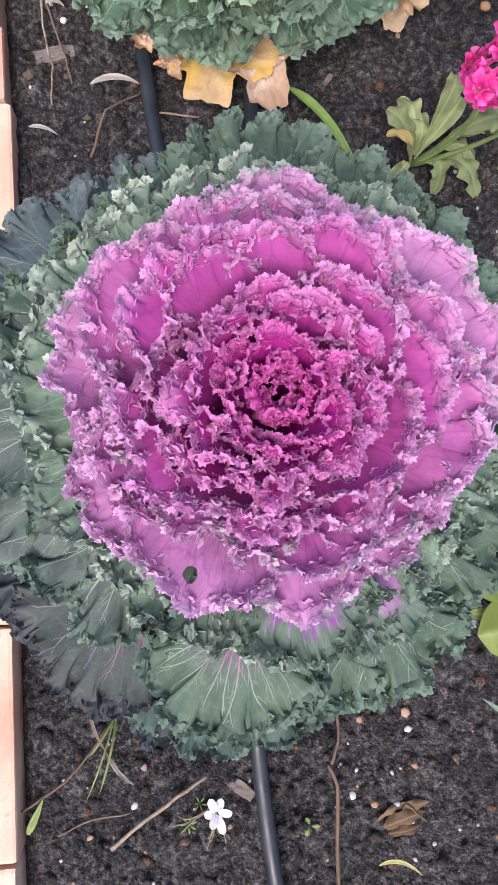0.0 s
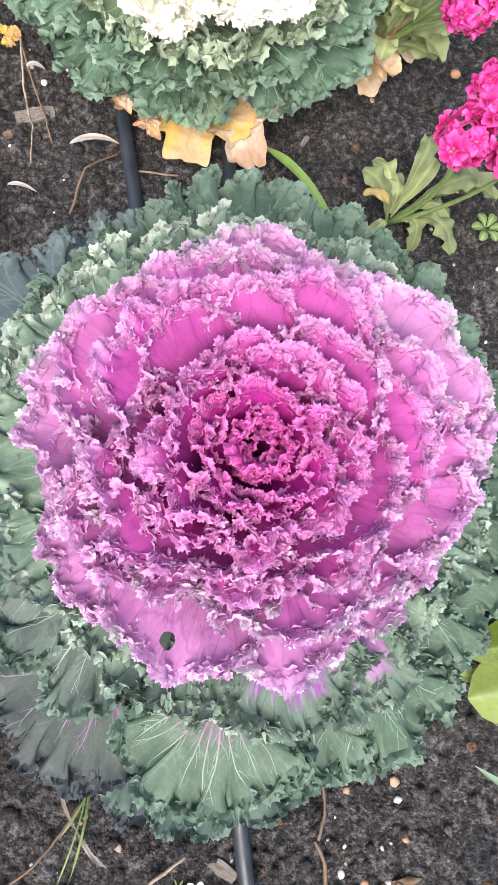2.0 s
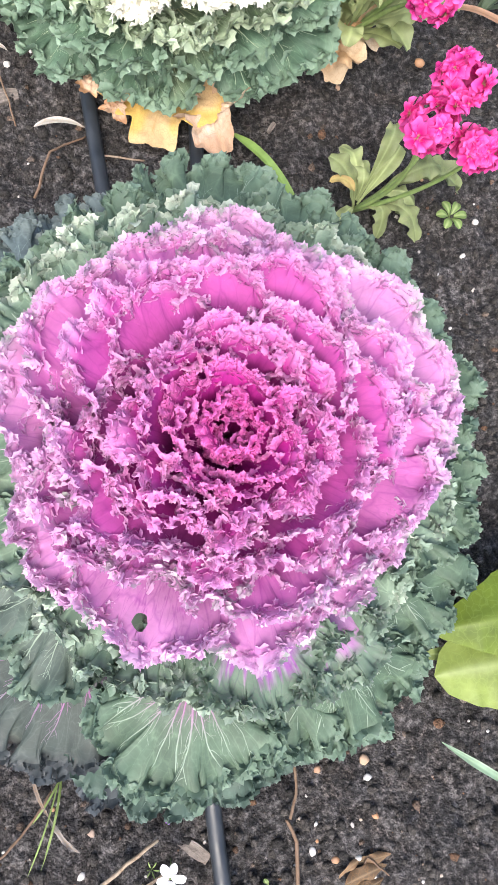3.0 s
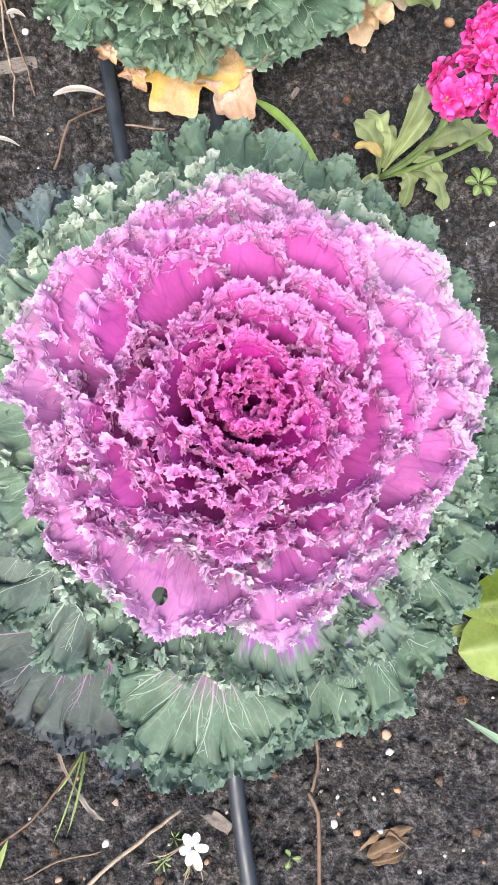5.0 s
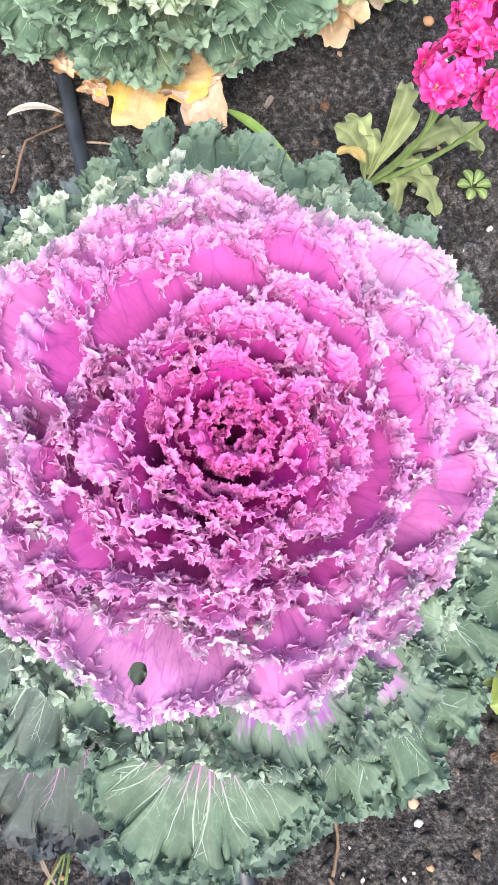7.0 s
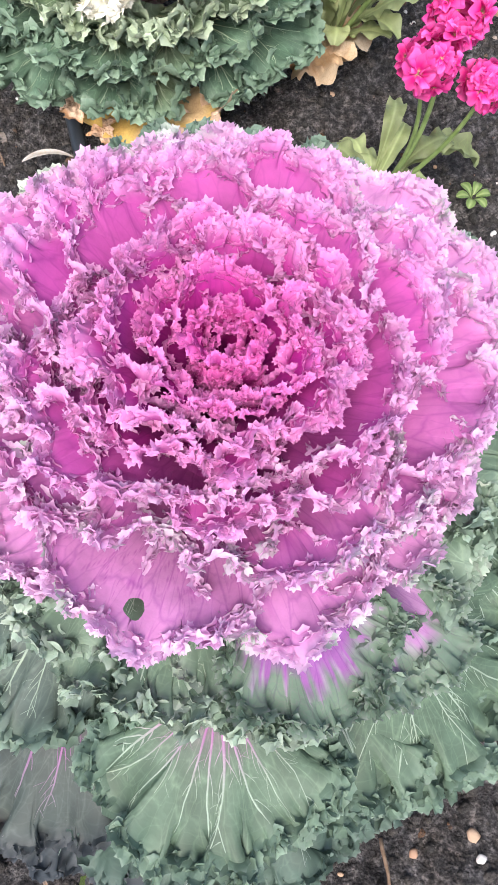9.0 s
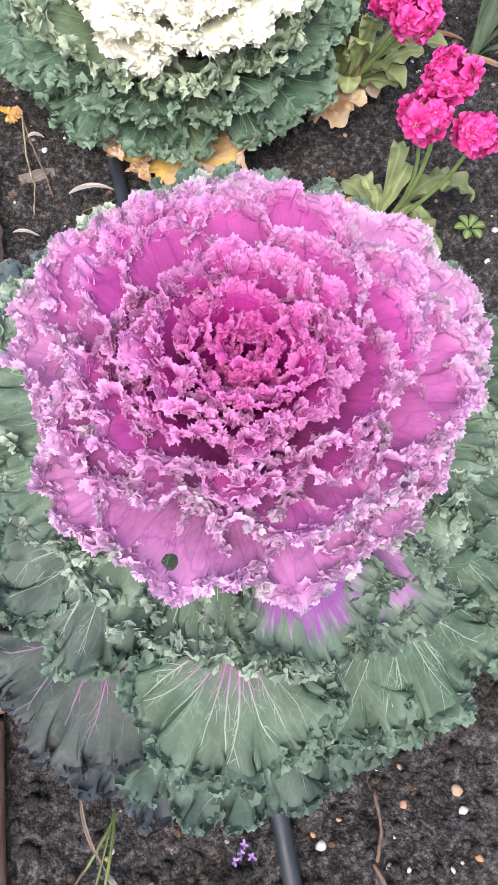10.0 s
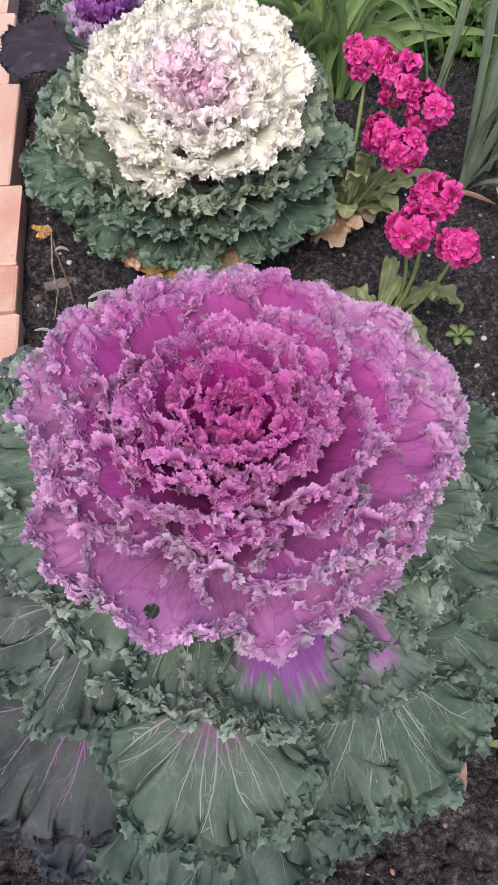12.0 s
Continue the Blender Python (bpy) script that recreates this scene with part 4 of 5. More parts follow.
for i, az in enumerate((207, 250, 285, 320, 0, 60, 120)):
    seed += 1
    if az == 207:
        kale_leaf(dark, KALE_GREEN, az, .170, .100, .065, .100, 96, seed, paint_green((0.042, 0.036, 0.043), (0.055, 0.048, 0.056), (0.13, 0.12, 0.12), root=(0.12, 0.08, 0.10)), ctrl=(0.6, .15), waves=((0.05, 0.004, 0.03),), teeth=(0.006, 0.001), lace=(0.009, 0.006), tiers=(1.0,), label="dusky purple-black leaf")
    else:
        kale_leaf(dark, KALE_GREEN, az, .150, .085, .02, .05, 42, seed, paint_green((0.07, 0.12, 0.08), (0.18, 0.26, 0.18), (0.4, 0.42, 0.3)), ctrl=(0.6, .15), teeth=(0.0080, 0.002), lace=(0.010, 0.010), tiers=(1.0, 0.4))

# ---- drip hoses ----
def hose(points, label):
    ob = tube("drip_hose", points, 0.0080, HOSE, None, "", 18, 0.0, 1)
    return tagged(ob, label, "hose", "drip hoses")


hose(bezier((0.108, 0.86, 0.010), (0.118, 0.73, 0.012), (0.130, 0.61, 0.011), 14) + bezier((0.131, 0.60, 0.011), (0.145, 0.50, 0.008), (0.150, 0.40, 0.010), 8), "black polythene drip hose lying on the soil")
hose(bezier((0.240, 0.80, 0.008), (0.240, 0.62, 0.010), (0.215, 0.30, 0.010), 14) + bezier((0.212, 0.28, 0.010), (0.182, 0.00, 0.012), (0.224, -0.26, 0.011), 18), "black polythene drip hose lying on the soil")

# ---- stones, crumbs and litter ----
def stone_mesh(seed, r):
    rs = random.Random(seed)
    bm = bmesh.new()
    bmesh.ops.create_icosphere(bm, subdivisions=2, radius=r)
    ax = Vector((rs.uniform(0.75, 1.15), rs.uniform(0.7, 1.0), rs.uniform(0.5, 0.75)))
    for v in bm.verts:
        n = noise.noise(v.co / r * 0.9 + Vector((seed, 0, 0)))
        v.co = Vector((v.co.x * ax.x, v.co.y * ax.y, v.co.z * ax.z)) * (1 + 0.42 * n + 0.10 * noise.noise(v.co / r * 2.3 + Vector((0, seed, 0))))
    for f in bm.faces:
        f.smooth = True
    return bm


def pebble(x, y, r, seed, white=False):
    ob = part("pebble", stone_mesh(seed, r), PEBBLE_WHITE if white else PEBBLE, None)
    ob.location = (x, y, ground_z(x, y) + r * 0.32)
    ob.rotation_euler = (0, 0, seed * 1.3)
    return tagged(ob, "small white pebble lying on the soil" if white else "small tan or grey pebble lying on the soil", "pebble", "pebbles on the soil")


NAMED_STONES = [(0.235, -0.044, 0.0065, 1), (0.362, -0.020, 0.0052, 0), (0.362, -0.036, 0.0046, 1), (0.366, -0.073, 0.0046, 0),
                (0.312, -0.024, 0.0040, 0), (0.300, -0.100, 0.0040, 1), (0.345, -0.111, 0.0050, 1), (0.322, -0.110, 0.0042, 0),
                (0.086, -0.050, 0.0044, 0), (0.075, -0.086, 0.0042, 1), (0.290, -0.070, 0.0044, 0), (0.520, 0.772, 0.0065, 0), (0.533, 0.640, 0.0040, 0),
                (0.470, 0.575, 0.0035, 1), (0.540, 0.520, 0.0038, 1), (0.415, 0.740, 0.0040, 0), (0.035, 0.755, 0.0040, 1), (0.022, 0.775, 0.0035, 1), (0.560, 0.560, 0.0040, 1)]
for i, (x, y, r, w) in enumerate(NAMED_STONES):
    pebble(x, y, r, i + 1, bool(w))
rs = random.Random(31)
for i in range(95):
    x, y = (rs.uniform(-0.02, 0.50), rs.uniform(-0.22, 0.05)) if i < 60 else (rs.uniform(0.38, 0.66), rs.uniform(0.40, 0.95)) if i < 85 else (rs.uniform(-0.01, 0.09), rs.uniform(0.55, 0.85))
    pebble(x, y, rs.uniform(0.0014, 0.0032), 40 + i, rs.random() < 0.35)


def crumb_heap(count, seed):
    """Loose crumbs of soil, joined."""
    rs = np.random.RandomState(seed)
    bm = bmesh.new()
    bmesh.ops.create_icosphere(bm, subdivisions=1, radius=1)
    tv = np.array([v.co[:] for v in bm.verts])
    tf = np.array([[v.index for v in f.verts] for f in bm.faces])
    bm.free()
    x, y = rs.uniform(-0.035, 0.70, count), rs.uniform(-0.23, 1.2, count)
    r = 0.0012 + 0.0052 * rs.uniform(0, 1, count) ** 3.5
    z = soil_height(x, y) + r * 0.25
    jit = 1 + rs.uniform(-0.35, 0.35, (count, len(tv), 1))
    v = tv[None] * jit * r[:, None, None] * np.stack([rs.uniform(.8, 1.3, count), rs.uniform(.8, 1.2, count), rs.uniform(.5, .9, count)], 1)[:, None] + np.stack([x, y, z], 1)[:, None]
    f = tf[None] + (np.arange(count) * len(tv))[:, None, None]
    return link_mesh("soil_crumbs", v.reshape(-1, 3), f.reshape(-1, 3), CRUMB)


tagged(crumb_heap(10000, 5), "loose dark crumbs of garden soil", "soil", kind="stuff")


def twig(points, r0, r1, label, seed=0, side=()):
    pts = [(x, y, ground_z(x, y) + dz) for x, y, dz in points]
    fine = []
    for a, b in zip(pts, pts[1:]):
        for q in range(4):
            fine.append(tuple(Vector(a).lerp(Vector(b), q / 4) + Vector((random.Random(seed + len(fine)).uniform(-1, 1), random.Random(seed * 3 + len(fine)).uniform(-1, 1), 0)) * 0.0008))
    fine.append(pts[-1])
    n = len(fine)
    ob = tube("twig", fine, [lerp(r0, r1, i / (n - 1)) for i in range(n)], TWIG, None, "", 7, 0.15, seed)
    return tagged(ob, label, "twig", "fallen twigs")


twig([(0.060, 0.592, .006), (0.078, 0.640, .010), (0.100, 0.658, .008), (0.116, 0.668, .005)], 0.0016, 0.0010, "thin dry curved stalk on the soil", 1)
twig([(0.050, -0.125, .008), (0.074, -0.105, .011), (0.108, -0.083, .012), (0.148, -0.060, .012)], 0.0021, 0.0017, "brown bent twig on the soil", 2)
twig([(0.289, -0.008, .008), (0.286, -0.040, .009), (0.276, -0.060, .010)], 0.0016, 0.0014, "thin brown twig on the soil", 3)
twig([(0.274, -0.062, .005), (0.283, -0.085, .006), (0.279, -0.150, .005), (0.276, -0.23, .004)], 0.0018, 0.0024, "split reddish-brown stick on the soil", 4)
twig([(-0.038, -0.082, .024), (0.010, -0.052, .012), (0.036, -0.028, .012), (0.052, -0.005, .010)], 0.0014, 0.0011, "pale thin straw leaning over the brick edge", 5)
twig([(0.012, 0.80, .010), (0.022, 0.755, .012), (0.034, 0.715, .008), (0.042, 0.680, .005)], 0.0012, 0.0009, "dry pale straw on the soil", 6)
twig([(0.013, 0.80, .012), (0.013, 0.745, .012), (0.021, 0.700, .008), (0.019, 0.655, .004)], 0.0014, 0.0009, "dry pale straw on the soil", 7)
twig([(0.000, -0.105, .003), (0.030, -0.095, .003), (0.070, -0.092, .003)], 0.0010, 0.0009, "thin grey straw on the soil", 8)
twig([(0.120, 0.640, .003), (0.150, 0.640, .005), (0.215, 0.632, .003)], 0.0014, 0.0010, "thin grey twig on the soil", 9)
twig([(0.340, -0.130, .003), (0.352, -0.108, .010), (0.372, -0.128, .004)], 0.0011, 0.0009, "dry hooked stalk on the soil", 10)


def chip(x, y, l, w, rz, seed, label):
    bm = bmesh.new()
    bmesh.ops.create_grid(bm, x_segments=8, y_segments=3, size=0.5)
    ext = bmesh.ops.extrude_face_region(bm, geom=bm.faces[:])
    bmesh.ops.translate(bm, vec=(0, 0, 1), verts=[v for v in ext["geom"] if isinstance(v, bmesh.types.BMVert)])
    rr = random.Random(seed)
    for v in bm.verts:
        v.co = Vector((v.co.x * l * (1 - 0.15 * abs(v.co.y) * rr.random()), v.co.y * w * (1 - 0.5 * abs(v.co.x)), (v.co.z - 0.3) * w * 0.35 + rr.uniform(-1, 1) * w * 0.05 + math.sin(v.co.x * 4) * w * 0.05))
    bmesh.ops.recalc_face_normals(bm, faces=bm.faces)
    ob = part("wood_chip", bm, CHIP, None)
    ob.location, ob.rotation_euler = (x, y, ground_z(x, y) + w * 0.16), (0.1, 0.05, radians(rz))
    return tagged(ob, label, "wood chip", "wood chips")


chip(0.024, 0.715, 0.044, 0.017, 12, 1, "weathered grey wood chip on the soil")
chip(0.182, -0.078, 0.034, 0.014, -40, 2, "brown-grey wood chip beside the hose")
chip(0.205, 0.634, 0.030, 0.008, 4, 3, "narrow grey wood chip on the soil")
chip(0.330, 0.690, 0.016, 0.006, 55, 4, "small brown wood chip on the soil")

# pale dry leaves and husks
def dry_blade(p0, p1, p2, width, c0, c1, label, seed, shape="lance", wave=0.0, curl=0.0):
    ob = blade("dry_leaf", p0, p1, p2, width, DRY, None, c0, c1, seed, shape, 0.25, wave, rib=np.array(c0) * 0.8, curl=curl)
    return tagged(ob, label, "dry leaf", "fallen leaves")


STRAW0, STRAW1 = (0.34, 0.32, 0.28), (0.42, 0.40, 0.36)
dry_blade((0.062, 0.672, .008), (0.090, 0.684, .016), (0.116, 0.672, .008), 0.0075, STRAW0, STRAW1, "narrow bleached dry leaf on the soil", 1)
dry_blade((-0.005, 0.625, .006), (0.010, 0.626, .012), (0.026, 0.616, .006), 0.0045, STRAW0, STRAW1, "narrow bleached dry leaf on the soil", 2)
dry_blade((0.018, 0.765, .008), (0.026, 0.770, .013), (0.038, 0.762, .008), 0.006, STRAW0, STRAW1, "narrow bleached dry leaf on the soil", 3)
dry_blade((0.036, 0.030, .012), (0.036, 0.000, .022), (0.052, -0.030, .008), 0.0034, (0.15, 0.115, 0.09), (0.21, 0.17, 0.14), "shrivelled grey-brown leaf on the soil", 4)
dry_blade((0.050, -0.028, .008), (0.062, -0.048, .018), (0.076, -0.062, .006), 0.0050, (0.18, 0.16, 0.14), (0.26, 0.24, 0.22), "shrivelled grey leaf on the soil", 5, wave=0.002)
dry_blade((-0.028, -0.098, .008), (-0.022, -0.088, .014), (-0.012, -0.066, .008), 0.007, (0.22, 0.30, 0.09), (0.27, 0.34, 0.13), "small yellow-green fallen leaf on the soil", 6)
dry_blade((0.318, -0.165, .006), (0.338, -0.150, .016), (0.362, -0.178, .008), 0.0042, (0.34, 0.34, 0.12), (0.42, 0.40, 0.18), "yellowing dead stalk leaf on the soil", 8)
dry_blade((0.372, 0.052, .012), (0.384, 0.066, .026), (0.392, 0.090, .010), 0.015, (0.34, 0.22, 0.16), (0.42, 0.28, 0.21), "pale pinkish-brown dead leaf under the kale", 9, wave=0.003)


dry_blade((0.404, 0.582, .040), (0.390, 0.594, .056), (0.374, 0.590, .046), 0.011, (0.36, 0.30, 0.11), (0.33, 0.24, 0.10), "yellowed leaf with brown edge at the stock's foot", 10, "round", 0.002)


def lobed_leaf(place, rz, size, c0, c1, c2, label, seed, tilt=(0.1, 0.05), crisp=0.5):
    """A fallen leaf with pointed lobes, brown where it has dried."""
    rs2 = np.random.RandomState(seed)
    nt, ns = 120, 20
    S, T = np.meshgrid(np.linspace(0.02, 1, ns), np.linspace(-1, 1, nt), indexing="ij")
    S, T = S.ravel(), T.ravel()
    al = T * 2.5
    rim = 0.74 + 0.14 * np.cos(al * 3.6 + 0.4) + 0.06 * np.cos(al * 10 + seed) + 0.11 * np.interp(T, np.linspace(-1, 1, 17), rs2.uniform(-1, 1, 17)) + 0.09 * np.interp(T, np.linspace(-1, 1, 57), rs2.uniform(-1, 1, 57))
    rho = S * size * rim * (1 - 0.25 * np.abs(T) ** 3)
    x, y = rho * np.cos(al), rho * np.sin(al)
    z = crisp * (0.22 * size * S ** 3 * np.sin(al * 3 + seed) + 0.09 * size * S ** 2 * np.sin(al * 9 + seed) + 0.06 * size * lattice(x / size * 9 + 1, y / size * 9, seed + 5) + 0.035 * size * lattice(x / size * 19 + 1, y / size * 19, seed + 6) + 0.12 * size * lattice(x / size * 4 + 3, y / size * 4, seed + 3) * S) + 0.12 * size * np.abs(np.sin(al * 1.8)) * S * crisp
    v = vein_field(x, y, vein_tree(size, 2.3, rs2, 7, 3), 0.0011)
    dryness = smoothstep(0.42, 0.70, 0.5 + 0.5 * lattice(x / size * 2.3 + seed, y / size * 2.3, 8) + 0.22 * smoothstep(0.6, 1, S) - 0.06)
    tint = mixc(mixc(c0, c1, 0.5 + 0.5 * lattice(x / size * 6, y / size * 6 + 5, 9)), c2, dryness)
    tint = mixc(tint, np.array(c0) * 0.7, 0.5 * v)
    ob = link_mesh("dry_leaf", np.stack([x, y, z], 1), grid_faces(ns, nt), DRY, None, "", tint, np.stack([x + seed, y, 0 * x], 1))
    ob.location, ob.rotation_euler = place, (tilt[0], tilt[1], radians(rz))
    return tagged(ob, label, "dry leaf", "fallen leaves")


lobed_leaf((0.204, 0.708, .026), -104, 0.092, (0.56, 0.36, 0.09), (0.62, 0.42, 0.13), (0.60, 0.42, 0.22), "yellow lobed leaf with dried pinkish edge", 3, (0.10, 0.05), 0.25)
lobed_leaf((0.252, 0.690, .030), -78, 0.066, (0.56, 0.40, 0.28), (0.64, 0.50, 0.40), (0.50, 0.33, 0.22), "crumpled pale tan dead leaf beside the hose", 5, (0.3, -0.2), 1.0)
lobed_leaf((0.402, 0.790, .030), -85, 0.078, (0.52, 0.38, 0.24), (0.62, 0.50, 0.36), (0.40, 0.25, 0.13), "crisp tan dead leaf below the pale kale", 7, (0.15, 0.15), 1.0)
lobed_leaf((0.128, 0.715, .038), -100, 0.030, (0.55, 0.38, 0.26), (0.64, 0.48, 0.36), (0.45, 0.26, 0.14), "small crumpled tan dead leaf over the hose", 9, (0.3, 0.2), 1.0)
lobed_leaf((0.150, 0.690, .026), -70, 0.022, (0.50, 0.33, 0.22), (0.56, 0.40, 0.28), (0.40, 0.22, 0.12), "small crumpled tan dead leaf on the soil", 11, (0.3, 0.2), 1.0)
husk = thing("dry_leaf", (0.352, -0.122, ground_z(0.352, -0.122)), "curled brown dead leaf with tan ribs on the soil", "dry leaf", "fallen leaves")
for i, (p0, p1, p2, w, k) in enumerate((((-0.024, -0.010, 0.003), (-0.004, 0.004, 0.020), (0.020, 0.002, 0.004), 0.016, 1.0), ((-0.020, -0.016, 0.003), (0.000, -0.012, 0.016), (0.016, -0.010, 0.003), 0.012, 0.7),
                                       ((-0.012, 0.008, 0.003), (0.008, 0.012, 0.012), (0.026, 0.012, 0.005), 0.010, 1.5), ((-0.030, -0.004, 0.002), (-0.016, 0.010, 0.008), (-0.002, 0.012, 0.003), 0.006, 1.8))):
    blade("leaf", p0, p1, p2, w, DRY, husk, np.array((0.085, 0.055, 0.032)) * k, np.array((0.13, 0.085, 0.05)) * k, 300 + i, "lance", 0.1, 0.003, rib=np.array((0.22, 0.16, 0.10)), curl=1.2)
lobed_leaf((-0.004, 0.800, .012), 30, 0.020, (0.60, 0.36, 0.06), (0.66, 0.42, 0.10), (0.50, 0.30, 0.12), "small yellow fallen leaf beside the brick", 13, (0.1, 0.2), 0.6)


# ---- pink stocks ----
def floret_data(seed, r, cols):
    rs2 = np.random.RandomState(seed)
    V, F, C, U = [np.zeros((1, 3))], [], [np.array([cols[2]])], [np.zeros((1, 3))]
    base = 1
    for count, rad, tilt, z0 in ((6, 1.0, 10, 0.0), (5, 0.82, 30, 0.08), (3, 0.45, 58, 0.12)):
        for i in range(count):
            az = 2 * math.pi * (i + 0.5 * rs2.rand()) / count + rad * 5
            S, T = np.meshgrid(np.linspace(0.14, 1, 7), np.linspace(-1, 1, 9), indexing="ij")
            S, T = S.ravel(), T.ravel()
            rim = 1 - 0.14 * np.exp(-(T / 0.25) ** 2) - 0.22 * T ** 4 + 0.06 * rs2.uniform(-1, 1, 9)[((T + 1) * 4).astype(int)]
            rho = S * rad * r * rim
            x, y = rho * np.cos(T * 0.66), rho * np.sin(T * 0.66)
            h = 0.20 * r * S ** 2 * np.sin(T * 4 + rs2.uniform(0, 6)) - 0.24 * r * S ** 3
            ti = radians(tilt + rs2.uniform(-14, 14))
            xx, zz = x * math.cos(ti) - h * math.sin(ti), x * math.sin(ti) + h * math.cos(ti) + z0 * r
            V.append(np.stack([xx * math.cos(az) - y * math.sin(az), xx * math.sin(az) + y * math.cos(az), zz], 1))
            c = mixc(cols[0], cols[1], smoothstep(0.45, 1.0, S) * rs2.uniform(0.4, 1.0))
            C.append(mixc(c, cols[2], 1 - smoothstep(0.10, 0.34, S)))
            U.append(np.stack([x + i, y, 0 * x], 1))
            F += (grid_faces(7, 9) + base).tolist() + [(0, base + j, base + j + 1) for j in range(8)]
            base += 63
    return np.concatenate(V), F, np.concatenate(C), np.concatenate(U)


PINKS = ((0.62, 0.008, 0.20), (0.86, 0.15, 0.46), (0.62, 0.55, 0.28))
FLORETS = []
for q in range(3):
    v, f, c, u = floret_data(q + 1, 0.0180, PINKS)
    tmp = link_mesh("floret", v, f, PETAL, None, "", c, u)
    FLORETS.append(tmp.data)
    bpy.data.objects.remove(tmp)


def flower_head(plant, centre, radius, count, seed, stretch=1.0):
    """A spike of double florets about a centre, each a part of its plant."""
    rr = random.Random(seed)
    for i in range(count):
        z = 1 - 1.45 * (i + 0.5) / count
        a = 2.4 * i + seed
        d = (Vector((math.sqrt(max(0, 1 - z * z)) * math.cos(a), math.sqrt(max(0, 1 - z * z)) * math.sin(a), z)) + Vector((rr.uniform(-.35, .35), rr.uniform(-.35, .35), rr.uniform(-.3, .2)))).normalized()
        ob = new("floret", FLORETS[i % 3])
        ob.parent = plant
        ob.matrix_local = Matrix.Translation(Vector(centre) + Vector((d.x * radius, d.y * radius, d.z * radius * stretch)) * rr.uniform(0.62, 1.0)) @ d.to_track_quat("Z", "Y").to_matrix().to_4x4() @ Matrix.Rotation(rr.uniform(0, 6), 4, 'Z') @ Matrix.Scale(rr.uniform(0.66, 1.0), 4)


HB0, HB1 = (0.205, 0.245, 0.105), (0.270, 0.310, 0.150)


def stock(base, label, stems, leaves, seed, short=1.0):
    plant = thing("flowering_stock", base, label, "flower", "pink flowering stocks")
    b = Vector(base)
    for i, (mid, tip, r) in enumerate(stems):
        tube("stem", bezier((0, 0, -0.005), Vector(mid) - b, Vector(tip) - b, 10), [lerp(r, r * 0.7, q / 9) for q in range(10)], STEM, plant, "", 8, 0.05, seed + i)
    for i, (p1, p2, w, bright) in enumerate(leaves):
        c = np.array(HB0) * bright
        o = (Vector(p1) - b) * 0.28 * (i % 3) * 0.5
        o.z *= 0.7
        droop = Vector((0, 0, -0.012 * ((i * 7) % 4)))
        blade("leaf", o, (Vector(p1) - b) * short + Vector((0, 0, 0.016)), (Vector(p2) - b) * short + droop * (short < 1), w * 1.12, HERB, plant, c, np.array(HB1) * bright, seed * 20 + i, "spoon", (0.30, -0.25, 0.12, 0.45)[i % 4], 0.0040 + 0.0012 * (i % 3), n=26, k=11, curl=(0.6, -0.4, 1.2)[i % 3], rib=np.array((0.36, 0.42, 0.20)) * bright)
    return plant


near_stock = stock((0.414, 0.582, 0.0), "pink flowering stock with ruffled magenta blooms and grey-green leaves",
                   [((0.47, 0.58, 0.08), (0.446, 0.598, 0.185), 0.0030), ((0.47, 0.56, 0.08), (0.466, 0.540, 0.170), 0.0028), ((0.45, 0.56, 0.09), (0.416, 0.558, 0.180), 0.0026)],
                   [((0.40, 0.60, 0.05), (0.372, 0.622, 0.055), 0.024, 0.85), ((0.41, 0.62, 0.06), (0.396, 0.650, 0.070), 0.021, 1.35), ((0.42, 0.60, 0.05), (0.414, 0.630, 0.060), 0.020, 1.1),
                    ((0.41, 0.61, 0.05), (0.386, 0.632, 0.035), 0.022, 0.8), ((0.44, 0.60, 0.06), (0.456, 0.625, 0.075), 0.018, 1.3), ((0.47, 0.59, 0.07), (0.506, 0.562, 0.025), 0.025, 1.25),
                    ((0.45, 0.57, 0.05), (0.446, 0.548, 0.015), 0.020, 1.0), ((0.50, 0.61, 0.08), (0.546, 0.590, 0.045), 0.026, 0.8),
                    ((0.48, 0.60, 0.08), (0.512, 0.606, 0.060), 0.024, 0.8), ((0.40, 0.57, 0.03), (0.385, 0.556, 0.012), 0.016, 1.2), ((0.44, 0.62, 0.10), (0.442, 0.640, 0.120), 0.018, 1.0),
                    ((0.47, 0.57, 0.05), (0.492, 0.535, 0.020), 0.022, 0.75)], 3, 0.90)
b0 = Vector((0.414, 0.582, 0.0))
flower_head(near_stock, Vector((0.454, 0.604, 0.196)) - b0, 0.024, 11, 1, 1.2)
flower_head(near_stock, Vector((0.424, 0.562, 0.192)) - b0, 0.022, 10, 2, 1.1)
flower_head(near_stock, Vector((0.474, 0.548, 0.176)) - b0, 0.018, 7, 3)
